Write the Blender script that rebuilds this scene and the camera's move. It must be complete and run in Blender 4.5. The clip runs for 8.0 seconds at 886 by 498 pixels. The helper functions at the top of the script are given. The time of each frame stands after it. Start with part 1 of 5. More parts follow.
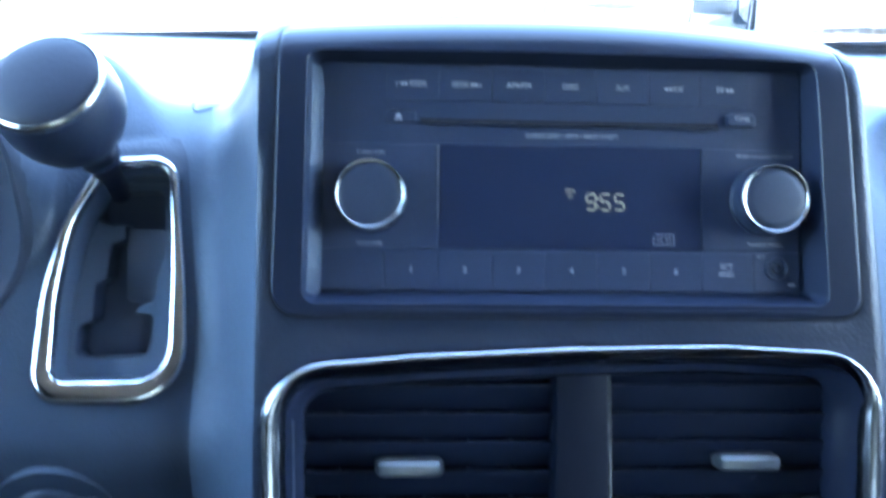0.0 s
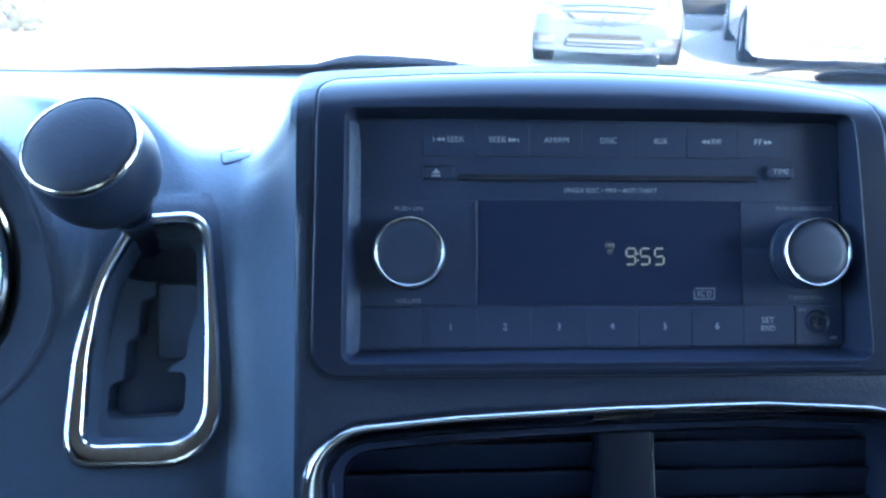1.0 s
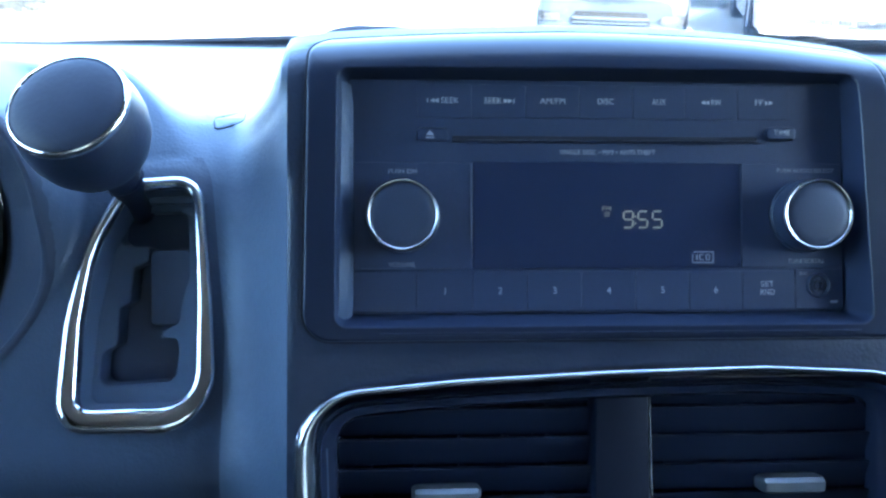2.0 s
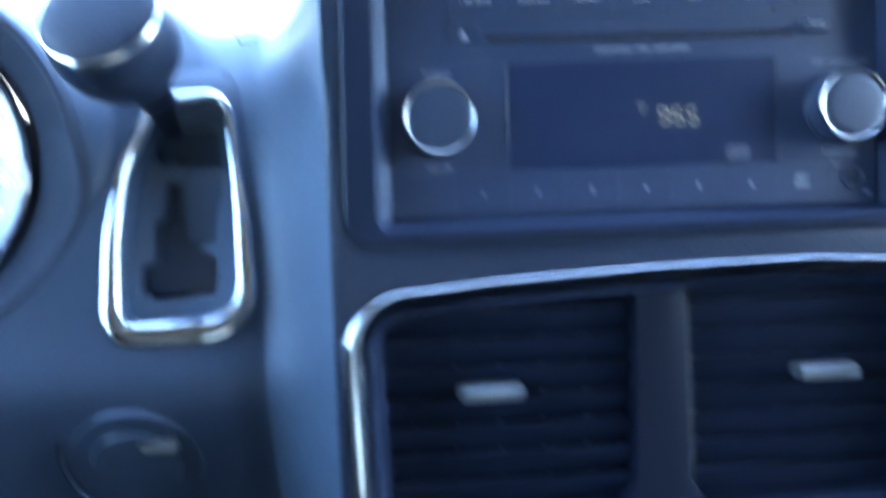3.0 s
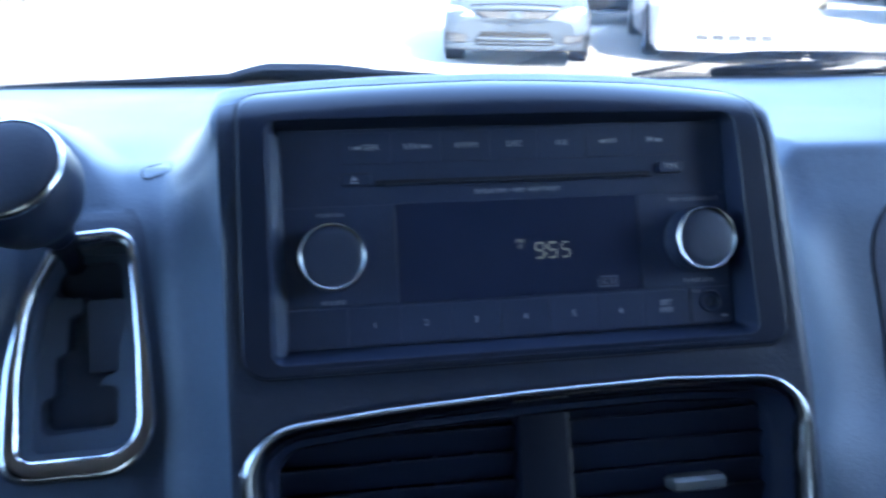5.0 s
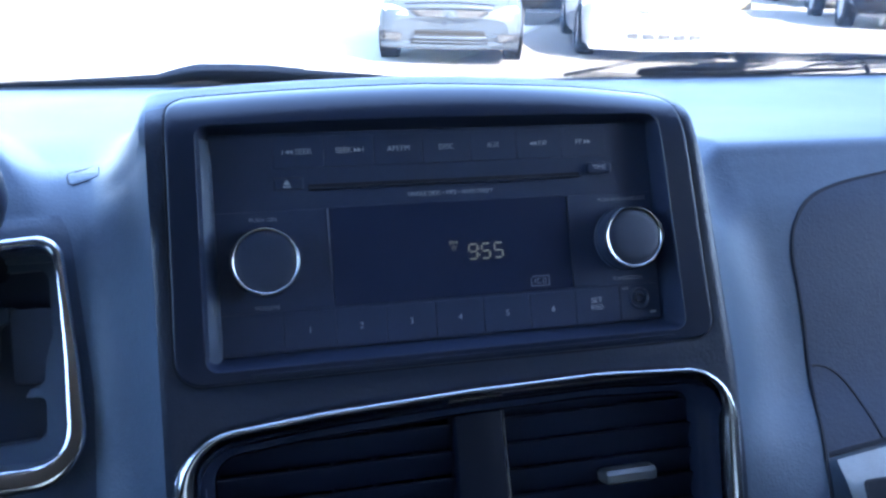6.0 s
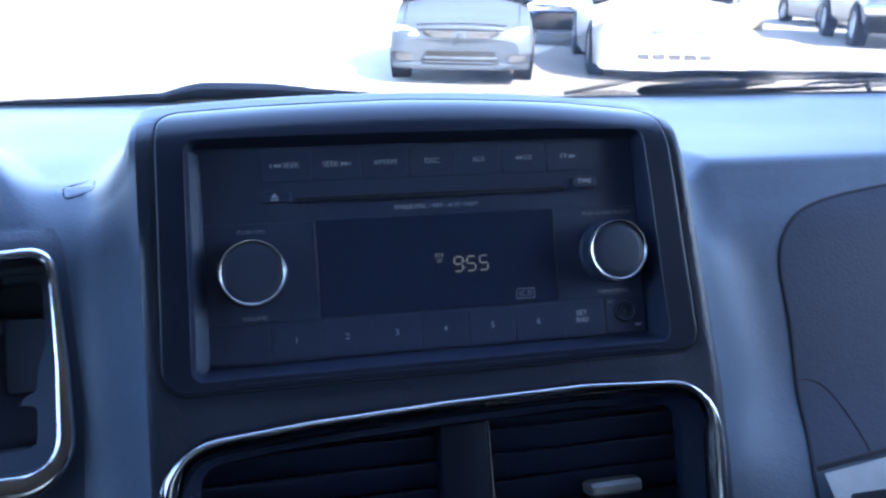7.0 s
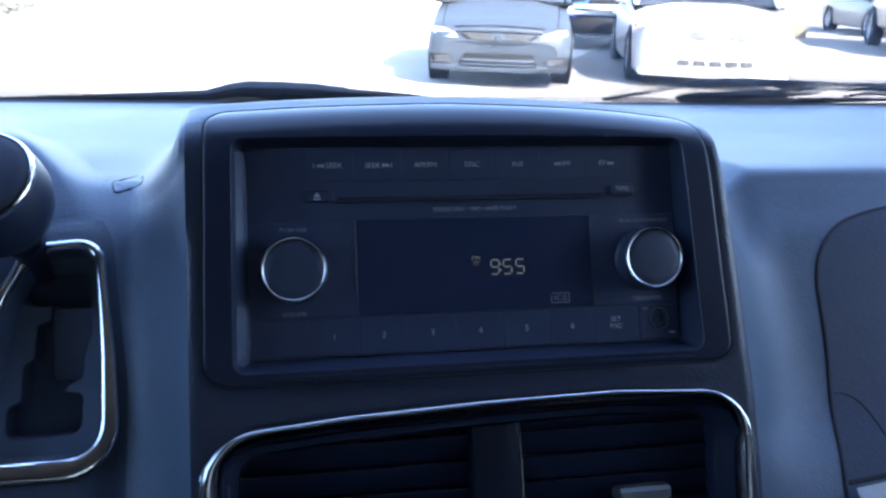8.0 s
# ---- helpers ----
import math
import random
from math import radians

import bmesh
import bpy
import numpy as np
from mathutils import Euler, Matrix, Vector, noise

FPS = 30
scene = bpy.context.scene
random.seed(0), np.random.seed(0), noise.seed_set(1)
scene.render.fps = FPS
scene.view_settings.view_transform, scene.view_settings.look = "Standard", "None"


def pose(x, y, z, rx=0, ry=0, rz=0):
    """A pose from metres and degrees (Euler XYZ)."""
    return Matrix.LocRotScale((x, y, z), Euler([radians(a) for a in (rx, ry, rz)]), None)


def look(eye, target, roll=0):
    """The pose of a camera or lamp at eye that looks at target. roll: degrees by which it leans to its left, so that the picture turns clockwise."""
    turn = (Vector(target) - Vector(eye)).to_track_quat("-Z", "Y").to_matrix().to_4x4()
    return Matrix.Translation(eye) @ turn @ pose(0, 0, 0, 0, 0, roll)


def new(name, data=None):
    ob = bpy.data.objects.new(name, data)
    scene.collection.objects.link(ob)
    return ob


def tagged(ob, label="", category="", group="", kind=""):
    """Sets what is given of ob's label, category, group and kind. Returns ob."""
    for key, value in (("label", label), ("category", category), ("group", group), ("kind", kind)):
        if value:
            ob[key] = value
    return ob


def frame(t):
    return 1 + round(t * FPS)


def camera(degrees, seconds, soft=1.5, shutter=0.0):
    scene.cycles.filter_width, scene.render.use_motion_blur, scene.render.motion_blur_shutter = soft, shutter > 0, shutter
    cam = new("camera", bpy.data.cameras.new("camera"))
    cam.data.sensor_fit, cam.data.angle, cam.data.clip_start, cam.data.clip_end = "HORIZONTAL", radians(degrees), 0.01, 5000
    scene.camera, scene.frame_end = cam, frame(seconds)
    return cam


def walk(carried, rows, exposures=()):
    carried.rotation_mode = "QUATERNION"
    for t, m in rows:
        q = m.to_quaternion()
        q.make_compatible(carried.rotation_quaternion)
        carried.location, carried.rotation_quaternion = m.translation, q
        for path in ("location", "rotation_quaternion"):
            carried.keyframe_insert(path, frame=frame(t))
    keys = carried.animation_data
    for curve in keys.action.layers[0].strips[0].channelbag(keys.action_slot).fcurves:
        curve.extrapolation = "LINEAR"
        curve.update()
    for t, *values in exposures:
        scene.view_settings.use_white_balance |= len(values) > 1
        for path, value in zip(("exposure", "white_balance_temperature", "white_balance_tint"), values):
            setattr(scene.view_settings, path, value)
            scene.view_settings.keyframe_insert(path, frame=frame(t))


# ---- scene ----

# The dashboard is laid out in its own frame: x to the right, y into the dash, z up along the radio's face.
# TILT turns that frame into the world, where z is up.
LEAN = 23.0
TILT = pose(0, 0, 0, -LEAN, 0, 0)
GROUND = -1.145

# seconds, place, heading, pitch and roll in the dashboard's frame
PATH = [
    (0, -0.0754, -0.3621, -0.0434, -3.45, 1.83, 0.49),
    (0.5, -0.0923, -0.3587, -0.0307, -3.64, 3.49, -0.60),
    (1, -0.0950, -0.3575, -0.0258, -3.89, 3.00, -0.13),
    (1.2, -0.0950, -0.3544, -0.0234, -4.11, 1.29, -0.04),
    (2.3, -0.0889, -0.3544, -0.0360, -2.82, 2.16, -0.68),
    (2.5, -0.0914, -0.3600, -0.0329, -2.69, 3.09, -1.41),
    (2.7, -0.0948, -0.3572, -0.0410, -4.67, -1.85, -1.61),
    (2.9, -0.1060, -0.3528, -0.0475, -4.61, -4.74, -1.66),
    (3, -0.1104, -0.3526, -0.0464, -4.00, -2.81, -2.20),
    (3.1, -0.1131, -0.3548, -0.0425, -3.11, -1.56, -2.73),
    (3.3, -0.1157, -0.3663, -0.0324, -2.80, 0.25, -2.23),
    (3.5, -0.1142, -0.3657, -0.0274, -2.58, 1.16, -1.89),
    (4, -0.1161, -0.3759, -0.0209, -3.26, 1.43, -0.76),
    (4.5, -0.1132, -0.3766, -0.0241, -4.44, 2.66, -1.15),
    (5, -0.0960, -0.3791, -0.0265, -9.28, 2.85, -3.27),
    (5.1, -0.0956, -0.3783, -0.0268, -10.18, 2.40, -3.38),
    (5.2, -0.0954, -0.3776, -0.0268, -11.00, 1.93, -3.43),
    (6.3, -0.0934, -0.3870, -0.0258, -13.65, 3.18, -4.54),
    (6.5, -0.0892, -0.3899, -0.0270, -13.37, 3.71, -4.24),
    (7, -0.0837, -0.3905, -0.0295, -12.81, 3.86, -4.23),
    (7.5, -0.0865, -0.3956, -0.0291, -11.27, 4.00, -3.32),
    (8, -0.0875, -0.3962, -0.0295, -10.59, 4.10, -2.43),
]

cam = camera(56.44, 8.0, soft=2.5, shutter=0.8)
walk(cam, [(t, TILT @ pose(x, y, z, 90 + pitch, 0, yaw) @ pose(0, 0, 0, 0, 0, roll)) for t, x, y, z, yaw, pitch, roll in PATH],
     exposures=[(0.0, 5.36, 6000, 8), (0.5, 5.16, 5700, 6), (1.0, 4.71, 5650, 7), (2.3, 4.86, 5650, 8), (2.9, 5.41, 5790, 10), (3.5, 5.51, 5790, 9), (4.0, 5.06, 5740, 9), (4.5, 4.34, 5620, 10), (5.2, 3.98, 5720, 14), (6.3, 4.03, 5790, 18), (7.0, 3.78, 5840, 19), (8.0, 3.44, 5890, 19)])

# ---- light: clear sky, sun high behind the car and to its right ----
SUN = Vector((0.36, -0.66, 0.66)).normalized()
world = bpy.data.worlds.new("sky")
scene.world = world
world.use_nodes = True
nt = world.node_tree
nt.nodes.clear()
sky = nt.nodes.new("ShaderNodeTexSky")
sky.sky_type = 'NISHITA'
sky.sun_disc = False
sky.sun_elevation = math.asin(SUN.z)
sky.sun_rotation = math.atan2(SUN.x, SUN.y)
back = nt.nodes.new("ShaderNodeBackground")
back.inputs["Strength"].default_value = 0.15
wout = nt.nodes.new("ShaderNodeOutputWorld")
nt.links.new(sky.outputs[0], back.inputs[0])
nt.links.new(back.outputs[0], wout.inputs[0])
lamp = bpy.data.lights.new("sun", 'SUN')
lamp.energy, lamp.angle, lamp.color = 3.4, radians(0.5), (1.0, 0.91, 0.77)
sun = new("sun", lamp)
sun.matrix_world = look(SUN * 30, (0, 0, 0))


# ---- materials ----
def mat(name, color, rough=0.5, metal=0.0, vary=0.0, vary_scale=30.0, grain=0.0, grain_scale=600.0, dust=0.0,
        coat=0.0, emit=0.0, spec=0.5, per_piece=0.0, rough_vary=0.1):
    """A surface with colour variation at two scales, uneven roughness and fine relief."""
    m = bpy.data.materials.new(name)
    m.use_nodes = True
    n, l = m.node_tree.nodes, m.node_tree.links
    b = n["Principled BSDF"]
    b.inputs["Roughness"].default_value = rough
    b.inputs["Metallic"].default_value = metal
    b.inputs["Specular IOR Level"].default_value = spec
    if coat:
        b.inputs["Coat Weight"].default_value = coat
        b.inputs["Coat Roughness"].default_value = 0.05
    tex = n.new("ShaderNodeTexCoord")
    big = n.new("ShaderNodeTexNoise")
    big.inputs["Scale"].default_value = vary_scale
    big.inputs["Detail"].default_value = 6.0
    l.new(tex.outputs["Object"], big.inputs["Vector"])
    fine = n.new("ShaderNodeTexNoise")
    fine.inputs["Scale"].default_value = vary_scale * 14
    fine.inputs["Detail"].default_value = 3.0
    l.new(tex.outputs["Object"], fine.inputs["Vector"])
    add = n.new("ShaderNodeMath")
    add.operation = 'MULTIPLY_ADD'
    l.new(big.outputs["Fac"], add.inputs[0])
    add.inputs[1].default_value = 0.7
    half = n.new("ShaderNodeMath")
    half.operation = 'MULTIPLY'
    l.new(fine.outputs["Fac"], half.inputs[0])
    half.inputs[1].default_value = 0.3
    l.new(half.outputs[0], add.inputs[2])
    if vary or dust:
        ramp = n.new("ShaderNodeMapRange")
        ramp.inputs["From Min"].default_value, ramp.inputs["From Max"].default_value = 0.3, 0.7
        ramp.inputs["To Min"].default_value, ramp.inputs["To Max"].default_value = 1 - vary, 1 + vary
        l.new(add.outputs[0], ramp.inputs["Value"])
        value = ramp.outputs[0]
        if per_piece:
            info = n.new("ShaderNodeObjectInfo")
            pr = n.new("ShaderNodeMapRange")
            pr.inputs["To Min"].default_value, pr.inputs["To Max"].default_value = 1 - per_piece, 1 + per_piece
            l.new(info.outputs["Random"], pr.inputs["Value"])
            pm = n.new("ShaderNodeMath")
            pm.operation = 'MULTIPLY'
            l.new(pr.outputs[0], pm.inputs[0])
            l.new(value, pm.inputs[1])
            value = pm.outputs[0]
        mul = n.new("ShaderNodeVectorMath")
        mul.operation = 'SCALE'
        mul.inputs[0].default_value = color[:3]
        l.new(value, mul.inputs["Scale"])
        base = mul.outputs[0]
        if dust:
            mask = n.new("ShaderNodeMapRange")
            mask.inputs["From Min"].default_value, mask.inputs["From Max"].default_value = 0.52, 0.75
            mask.inputs["To Max"].default_value = dust
            l.new(add.outputs[0], mask.inputs["Value"])
            mix = n.new("ShaderNodeMix")
            mix.data_type = 'RGBA'
            l.new(mask.outputs[0], mix.inputs["Factor"])
            l.new(base, mix.inputs["A"])
            mix.inputs["B"].default_value = (0.42, 0.40, 0.37, 1)
            base = mix.outputs["Result"]
        l.new(base, b.inputs["Base Color"])
    else:
        b.inputs["Base Color"].default_value = (*color[:3], 1)
    rr = n.new("ShaderNodeMapRange")
    rr.inputs["From Min"].default_value, rr.inputs["From Max"].default_value = 0.3, 0.7
    rr.inputs["To Min"].default_value, rr.inputs["To Max"].default_value = rough * (1 - rough_vary), min(1.0, rough * (1 + rough_vary))
    l.new(add.outputs[0], rr.inputs["Value"])
    l.new(rr.outputs[0], b.inputs["Roughness"])
    if grain:
        cells = n.new("ShaderNodeTexVoronoi")
        cells.feature = 'SMOOTH_F1'
        cells.inputs["Scale"].default_value = grain_scale
        warp = n.new("ShaderNodeTexNoise")
        warp.inputs["Scale"].default_value = grain_scale * 0.45
        warp.inputs["Detail"].default_value = 4.0
        l.new(tex.outputs["Object"], cells.inputs["Vector"])
        l.new(tex.outputs["Object"], warp.inputs["Vector"])
        mixh = n.new("ShaderNodeMath")
        mixh.operation = 'ADD'
        l.new(cells.outputs["Distance"], mixh.inputs[0])
        l.new(warp.outputs["Fac"], mixh.inputs[1])
        bump = n.new("ShaderNodeBump")
        bump.inputs["Strength"].default_value = grain
        bump.inputs["Distance"].default_value = 0.35 / grain_scale
        l.new(mixh.outputs[0], bump.inputs["Height"])
        l.new(bump.outputs[0], b.inputs["Normal"])
    if emit:
        b.inputs["Emission Color"].default_value = (*color[:3], 1)
        b.inputs["Emission Strength"].default_value = emit
    return m


def clear_glass(name, tint=(1, 1, 1), gloss=0.06, rough=0.0, smudge=0.0):
    m = bpy.data.materials.new(name)
    m.use_nodes = True
    n, l = m.node_tree.nodes, m.node_tree.links
    n.clear()
    out = n.new("ShaderNodeOutputMaterial")
    see = n.new("ShaderNodeBsdfTransparent")
    see.inputs[0].default_value = (*tint, 1)
    shine = n.new("ShaderNodeBsdfGlossy")
    shine.inputs["Roughness"].default_value = rough
    fres = n.new("ShaderNodeFresnel")
    fres.inputs["IOR"].default_value = 1.45
    scale = n.new("ShaderNodeMath")
    scale.operation = 'MULTIPLY'
    scale.inputs[1].default_value = gloss / 0.04
    l.new(fres.outputs[0], scale.inputs[0])
    mix = n.new("ShaderNodeMixShader")
    l.new(scale.outputs[0], mix.inputs[0])
    l.new(see.outputs[0], mix.inputs[1])
    l.new(shine.outputs[0], mix.inputs[2])
    last = mix.outputs[0]
    if smudge:
        tex = n.new("ShaderNodeTexCoord")
        spots = n.new("ShaderNodeTexNoise")
        spots.inputs["Scale"].default_value = 260.0
        spots.inputs["Detail"].default_value = 4.0
        l.new(tex.outputs["Object"], spots.inputs["Vector"])
        mr = n.new("ShaderNodeMapRange")
        mr.inputs["From Min"].default_value, mr.inputs["From Max"].default_value = 0.55, 0.8
        mr.inputs["To Max"].default_value = smudge
        l.new(spots.outputs["Fac"], mr.inputs["Value"])
        dirt = n.new("ShaderNodeBsdfDiffuse")
        dirt.inputs[0].default_value = (0.5, 0.48, 0.44, 1)
        mix2 = n.new("ShaderNodeMixShader")
        l.new(mr.outputs[0], mix2.inputs[0])
        l.new(last, mix2.inputs[1])
        l.new(dirt.outputs[0], mix2.inputs[2])
        last = mix2.outputs[0]
    l.new(last, out.inputs[0])
    return m


DASH = mat("grained dash plastic", (0.082, 0.110, 0.153), 0.5, vary=0.14, vary_scale=14, grain=0.30, grain_scale=750, dust=0.03, spec=0.42)
STACK = mat("grained centre stack plastic", (0.011, 0.018, 0.037), 0.38, vary=0.10, vary_scale=14, grain=0.30, grain_scale=750, dust=0.02, spec=0.6)
COVER = mat("grained cover plastic", (0.022, 0.031, 0.058), 0.45, vary=0.10, vary_scale=14, grain=0.30, grain_scale=750, dust=0.02, spec=0.35)
# the dash plastic again, darkened: shade on the lower dash is in this colour
SHADED_DASH = mat("shaded dash plastic", (0.042, 0.059, 0.092), 0.45, vary=0.10, vary_scale=14, grain=0.30, grain_scale=750, dust=0.02, spec=0.45)
BEZEL = mat("satin bezel plastic", (0.012, 0.017, 0.034), 0.32, vary=0.05, vary_scale=14, spec=0.35, rough_vary=0.05)
RADIO = mat("black radio plastic", (0.023, 0.034, 0.070), 0.42, vary=0.08, vary_scale=40, grain=0.08, grain_scale=1500, dust=0.02)
BUTTON = mat("black button plastic", (0.023, 0.034, 0.070), 0.42, vary=0.08, vary_scale=60, per_piece=0.06)
DISPLAY = mat("dark display window", (0.015, 0.022, 0.050), 0.3, vary=0.05, vary_scale=40, rough_vary=0.1, spec=0.4)
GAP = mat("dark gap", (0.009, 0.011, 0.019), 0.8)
CHROME = mat("bright chrome", (0.820, 0.830, 0.850), 0.13, metal=1.0, vary=0.03, vary_scale=60, rough_vary=0.4)
SATIN = mat("satin silver trim", (0.55, 0.56, 0.58), 0.25, metal=1.0, vary=0.05, vary_scale=80)
KNOB = mat("knob rubber", (0.024, 0.033, 0.060), 0.48, vary=0.08, vary_scale=60, grain=0.2, grain_scale=1600)
LEATHER = mat("black leather", (0.022, 0.029, 0.050), 0.55, vary=0.12, vary_scale=60, grain=0.16, grain_scale=520, spec=0.35)
BLACK = mat("black moulded plastic", (0.017, 0.024, 0.046), 0.45, vary=0.1, vary_scale=40, grain=0.15, grain_scale=900)
GLOSSBLACK = mat("piano black plastic", (0.019, 0.025, 0.046), 0.14, vary=0.1, vary_scale=40, rough_vary=0.4)
VENT = mat("vent plastic", (0.010, 0.015, 0.031), 0.42, vary=0.1, vary_scale=50, grain=0.1, grain_scale=1200, spec=0.3)
PLATE = mat("gate plate plastic", (0.105, 0.140, 0.195), 0.42, vary=0.08, vary_scale=40, grain=0.15, grain_scale=1000)
SHUTTER = mat("gate shutter plastic", (0.068, 0.090, 0.138), 0.45, vary=0.08, vary_scale=40, grain=0.15, grain_scale=1000)
PRINT = mat("printed white marking", (0.400, 0.410, 0.440), 0.6, vary=0.15, vary_scale=900)
PRINT_DIM = mat("faded printed marking", (0.300, 0.310, 0.350), 0.6, vary=0.2, vary_scale=900)
SEGMENT = mat("lit display segment", (0.240, 0.230, 0.170), 0.5, emit=0.020)
SEGMENT_DIM = mat("dim display icon", (0.160, 0.170, 0.210), 0.5, emit=0.004)
DIAL = mat("dark dial face", (0.120, 0.120, 0.120), 0.5, vary=0.1, vary_scale=60)
DIAL_WHITE = mat("pale dial marking", (0.900, 0.900, 0.900), 0.5, vary=0.05, vary_scale=60)
DIAL_RED = mat("red dial marking", (0.55, 0.07, 0.06), 0.5, vary=0.05, vary_scale=60)
CENTRE = mat("pale blue dial centre", (0.62, 0.72, 0.78), 0.4, vary=0.1, vary_scale=60)
LINER = mat("grey headliner cloth", (0.18, 0.18, 0.175), 0.9, vary=0.08, vary_scale=20, grain=0.4, grain_scale=700)
CABIN = mat("dark cabin trim", (0.04, 0.04, 0.045), 0.6, vary=0.1, vary_scale=10, grain=0.3, grain_scale=500)
CARPET = mat("charcoal carpet", (0.03, 0.03, 0.032), 0.95, vary=0.2, vary_scale=40, grain=0.8, grain_scale=400)
RUBBER = mat("weathered wiper rubber", (0.013, 0.015, 0.020), 0.6, vary=0.25, vary_scale=50, dust=0.02, spec=0.35)
COWL = mat("cowl grille plastic", (0.010, 0.010, 0.012), 0.65, vary=0.2, vary_scale=50, dust=0.02, spec=0.35)
MATTE = mat("matte shroud plastic", (0.030, 0.038, 0.062), 0.75, vary=0.1, vary_scale=40, grain=0.15, grain_scale=900)
MESHED = mat("sandy cowl screen", (0.050, 0.038, 0.023), 0.7, vary=0.2, vary_scale=80)
SIDEGLASS = clear_glass("clear side glass", (0.84, 0.87, 0.87), 0.04)
# for unseen rear panes; the tint is set by how much light reaches the dash
DIMMING_GLASS = clear_glass("tinted light-limiting glass", (0.27, 0.29, 0.30), 0.04)
TAB = mat("dull silver tab", (0.20, 0.21, 0.22), 0.35, metal=0.7, vary=0.08, vary_scale=80)
WALL = mat("recess wall plastic", (0.018, 0.026, 0.054), 0.6, vary=0.08, vary_scale=40, grain=0.1, grain_scale=900, spec=0.25)
STRIP = mat("glossy side strip", (0.042, 0.056, 0.088), 0.3, vary=0.1, vary_scale=60, spec=0.5)
SHIELD = clear_glass("windscreen glass", (0.97, 0.99, 0.98), 0.03, smudge=0.05)
LENS = clear_glass("gauge lens", (0.96, 0.97, 0.98), 0.085)
CARGLASS = mat("dark car glass", (0.03, 0.035, 0.04), 0.06, vary=0.1, vary_scale=3, spec=0.8)
TYRE = mat("tyre rubber", (0.022, 0.022, 0.023), 0.8, vary=0.15, vary_scale=8, dust=0.25)
RIM = mat("alloy wheel", (0.55, 0.56, 0.58), 0.3, metal=0.8, vary=0.08, vary_scale=10)
LAMP = mat("headlamp lens", (0.420, 0.440, 0.470), 0.12, vary=0.05, vary_scale=5, coat=0.6)
GRILLE = mat("black grille plastic", (0.012, 0.012, 0.012), 0.75, vary=0.15, vary_scale=10, spec=0.2)
MESHBAR = mat("grey mesh plastic", (0.090, 0.090, 0.090), 0.7, vary=0.15, vary_scale=10)
PAINT_SILVER = mat("silver blue car paint", (0.040, 0.049, 0.060), 0.45, metal=0.1, vary=0.05, vary_scale=3, coat=0.05, dust=0.05, spec=0.2)
PAINT_WHITE = mat("white car paint", (0.80, 0.80, 0.79), 0.3, vary=0.03, vary_scale=3, coat=0.5)
PAINT_BLUE = mat("blue truck paint", (0.05, 0.12, 0.42), 0.3, vary=0.05, vary_scale=3, coat=0.5)
PAINT_GREY = mat("pale grey car paint", (0.22, 0.22, 0.23), 0.32, metal=0.3, vary=0.05, vary_scale=3, coat=0.5)
ASPHALT = mat("pale gravelled lot", (0.330, 0.306, 0.268), 0.9, vary=0.18, vary_scale=0.6, grain=0.5, grain_scale=40)
VERGE = mat("dark weedy verge", (0.105, 0.105, 0.085), 0.95, vary=0.4, vary_scale=1.2, grain=0.6, grain_scale=20)
CONCRETE = mat("concrete block", (0.280, 0.240, 0.170), 0.9, vary=0.2, vary_scale=6, grain=0.4, grain_scale=60)


# ---- building helpers ----
BASE = {}


def thing(name, base, label, category, group="", kind="", m=None):
    """An Empty at its base that carries the parts; base is a place in the dashboard's frame unless m gives the frame."""
    ob = new(name)
    ob.empty_display_size = 0.02
    ob.matrix_world = (TILT if m is None else m) @ Matrix.Translation(base)
    BASE[ob.name] = Vector(base)
    return tagged(ob, label, category, group, kind)


def finish(bm, name, material, smooth=40.0):
    bmesh.ops.recalc_face_normals(bm, faces=bm.faces[:])
    for e in bm.edges:
        e.smooth = not (len(e.link_faces) == 2 and e.calc_face_angle(0) > radians(smooth))
    for f in bm.faces:
        f.smooth = len(f.verts) <= 6
    me = bpy.data.meshes.new(name)
    bm.to_mesh(me)
    bm.free()
    me.materials.append(material)
    return me


def part(name, bm, material, parent, label="", smooth=40.0):
    base = BASE[parent.name]
    bmesh.ops.translate(bm, verts=bm.verts[:], vec=-base)
    ob = new(name, finish(bm, name, material, smooth))
    ob.parent = parent
    BASE[ob.name] = base
    if label:
        tagged(ob, label)
    return ob


def piece(name, me, parent, loc, rot=(0, 0, 0)):
    """An object of its own on a shared mesh."""
    ob = new(name, me)
    ob.parent = parent
    ob.location = Vector(loc) - BASE[parent.name]
    ob.rotation_euler = [radians(a) for a in rot]
    BASE[ob.name] = Vector((0, 0, 0))
    return ob


def rounded(corners, step=7):
    """A closed outline from corners (x, z, radius), each with the same number of points."""
    pts = []
    n = len(corners)
    for i, (x, z, r) in enumerate(corners):
        p, a, b = Vector((x, z)), Vector(corners[i - 1][:2]), Vector(corners[(i + 1) % n][:2])
        u, v = (a - p).normalized(), (b - p).normalized()
        half = math.acos(max(-1, min(1, u.dot(v)))) / 2
        d = min(r / math.tan(half), 0.48 * (a - p).length, 0.48 * (b - p).length)
        rr = d * math.tan(half)
        c = p + (u + v).normalized() * rr / math.sin(half)
        s, e = p + u * d - c, p + v * d - c
        start, turn = math.atan2(s.y, s.x), math.atan2(s.x * e.y - s.y * e.x, s.dot(e))
        for k in range(step + 1):
            w = start + turn * k / step
            pts.append((c.x + s.length * math.cos(w), c.y + s.length * math.sin(w)))
    return pts


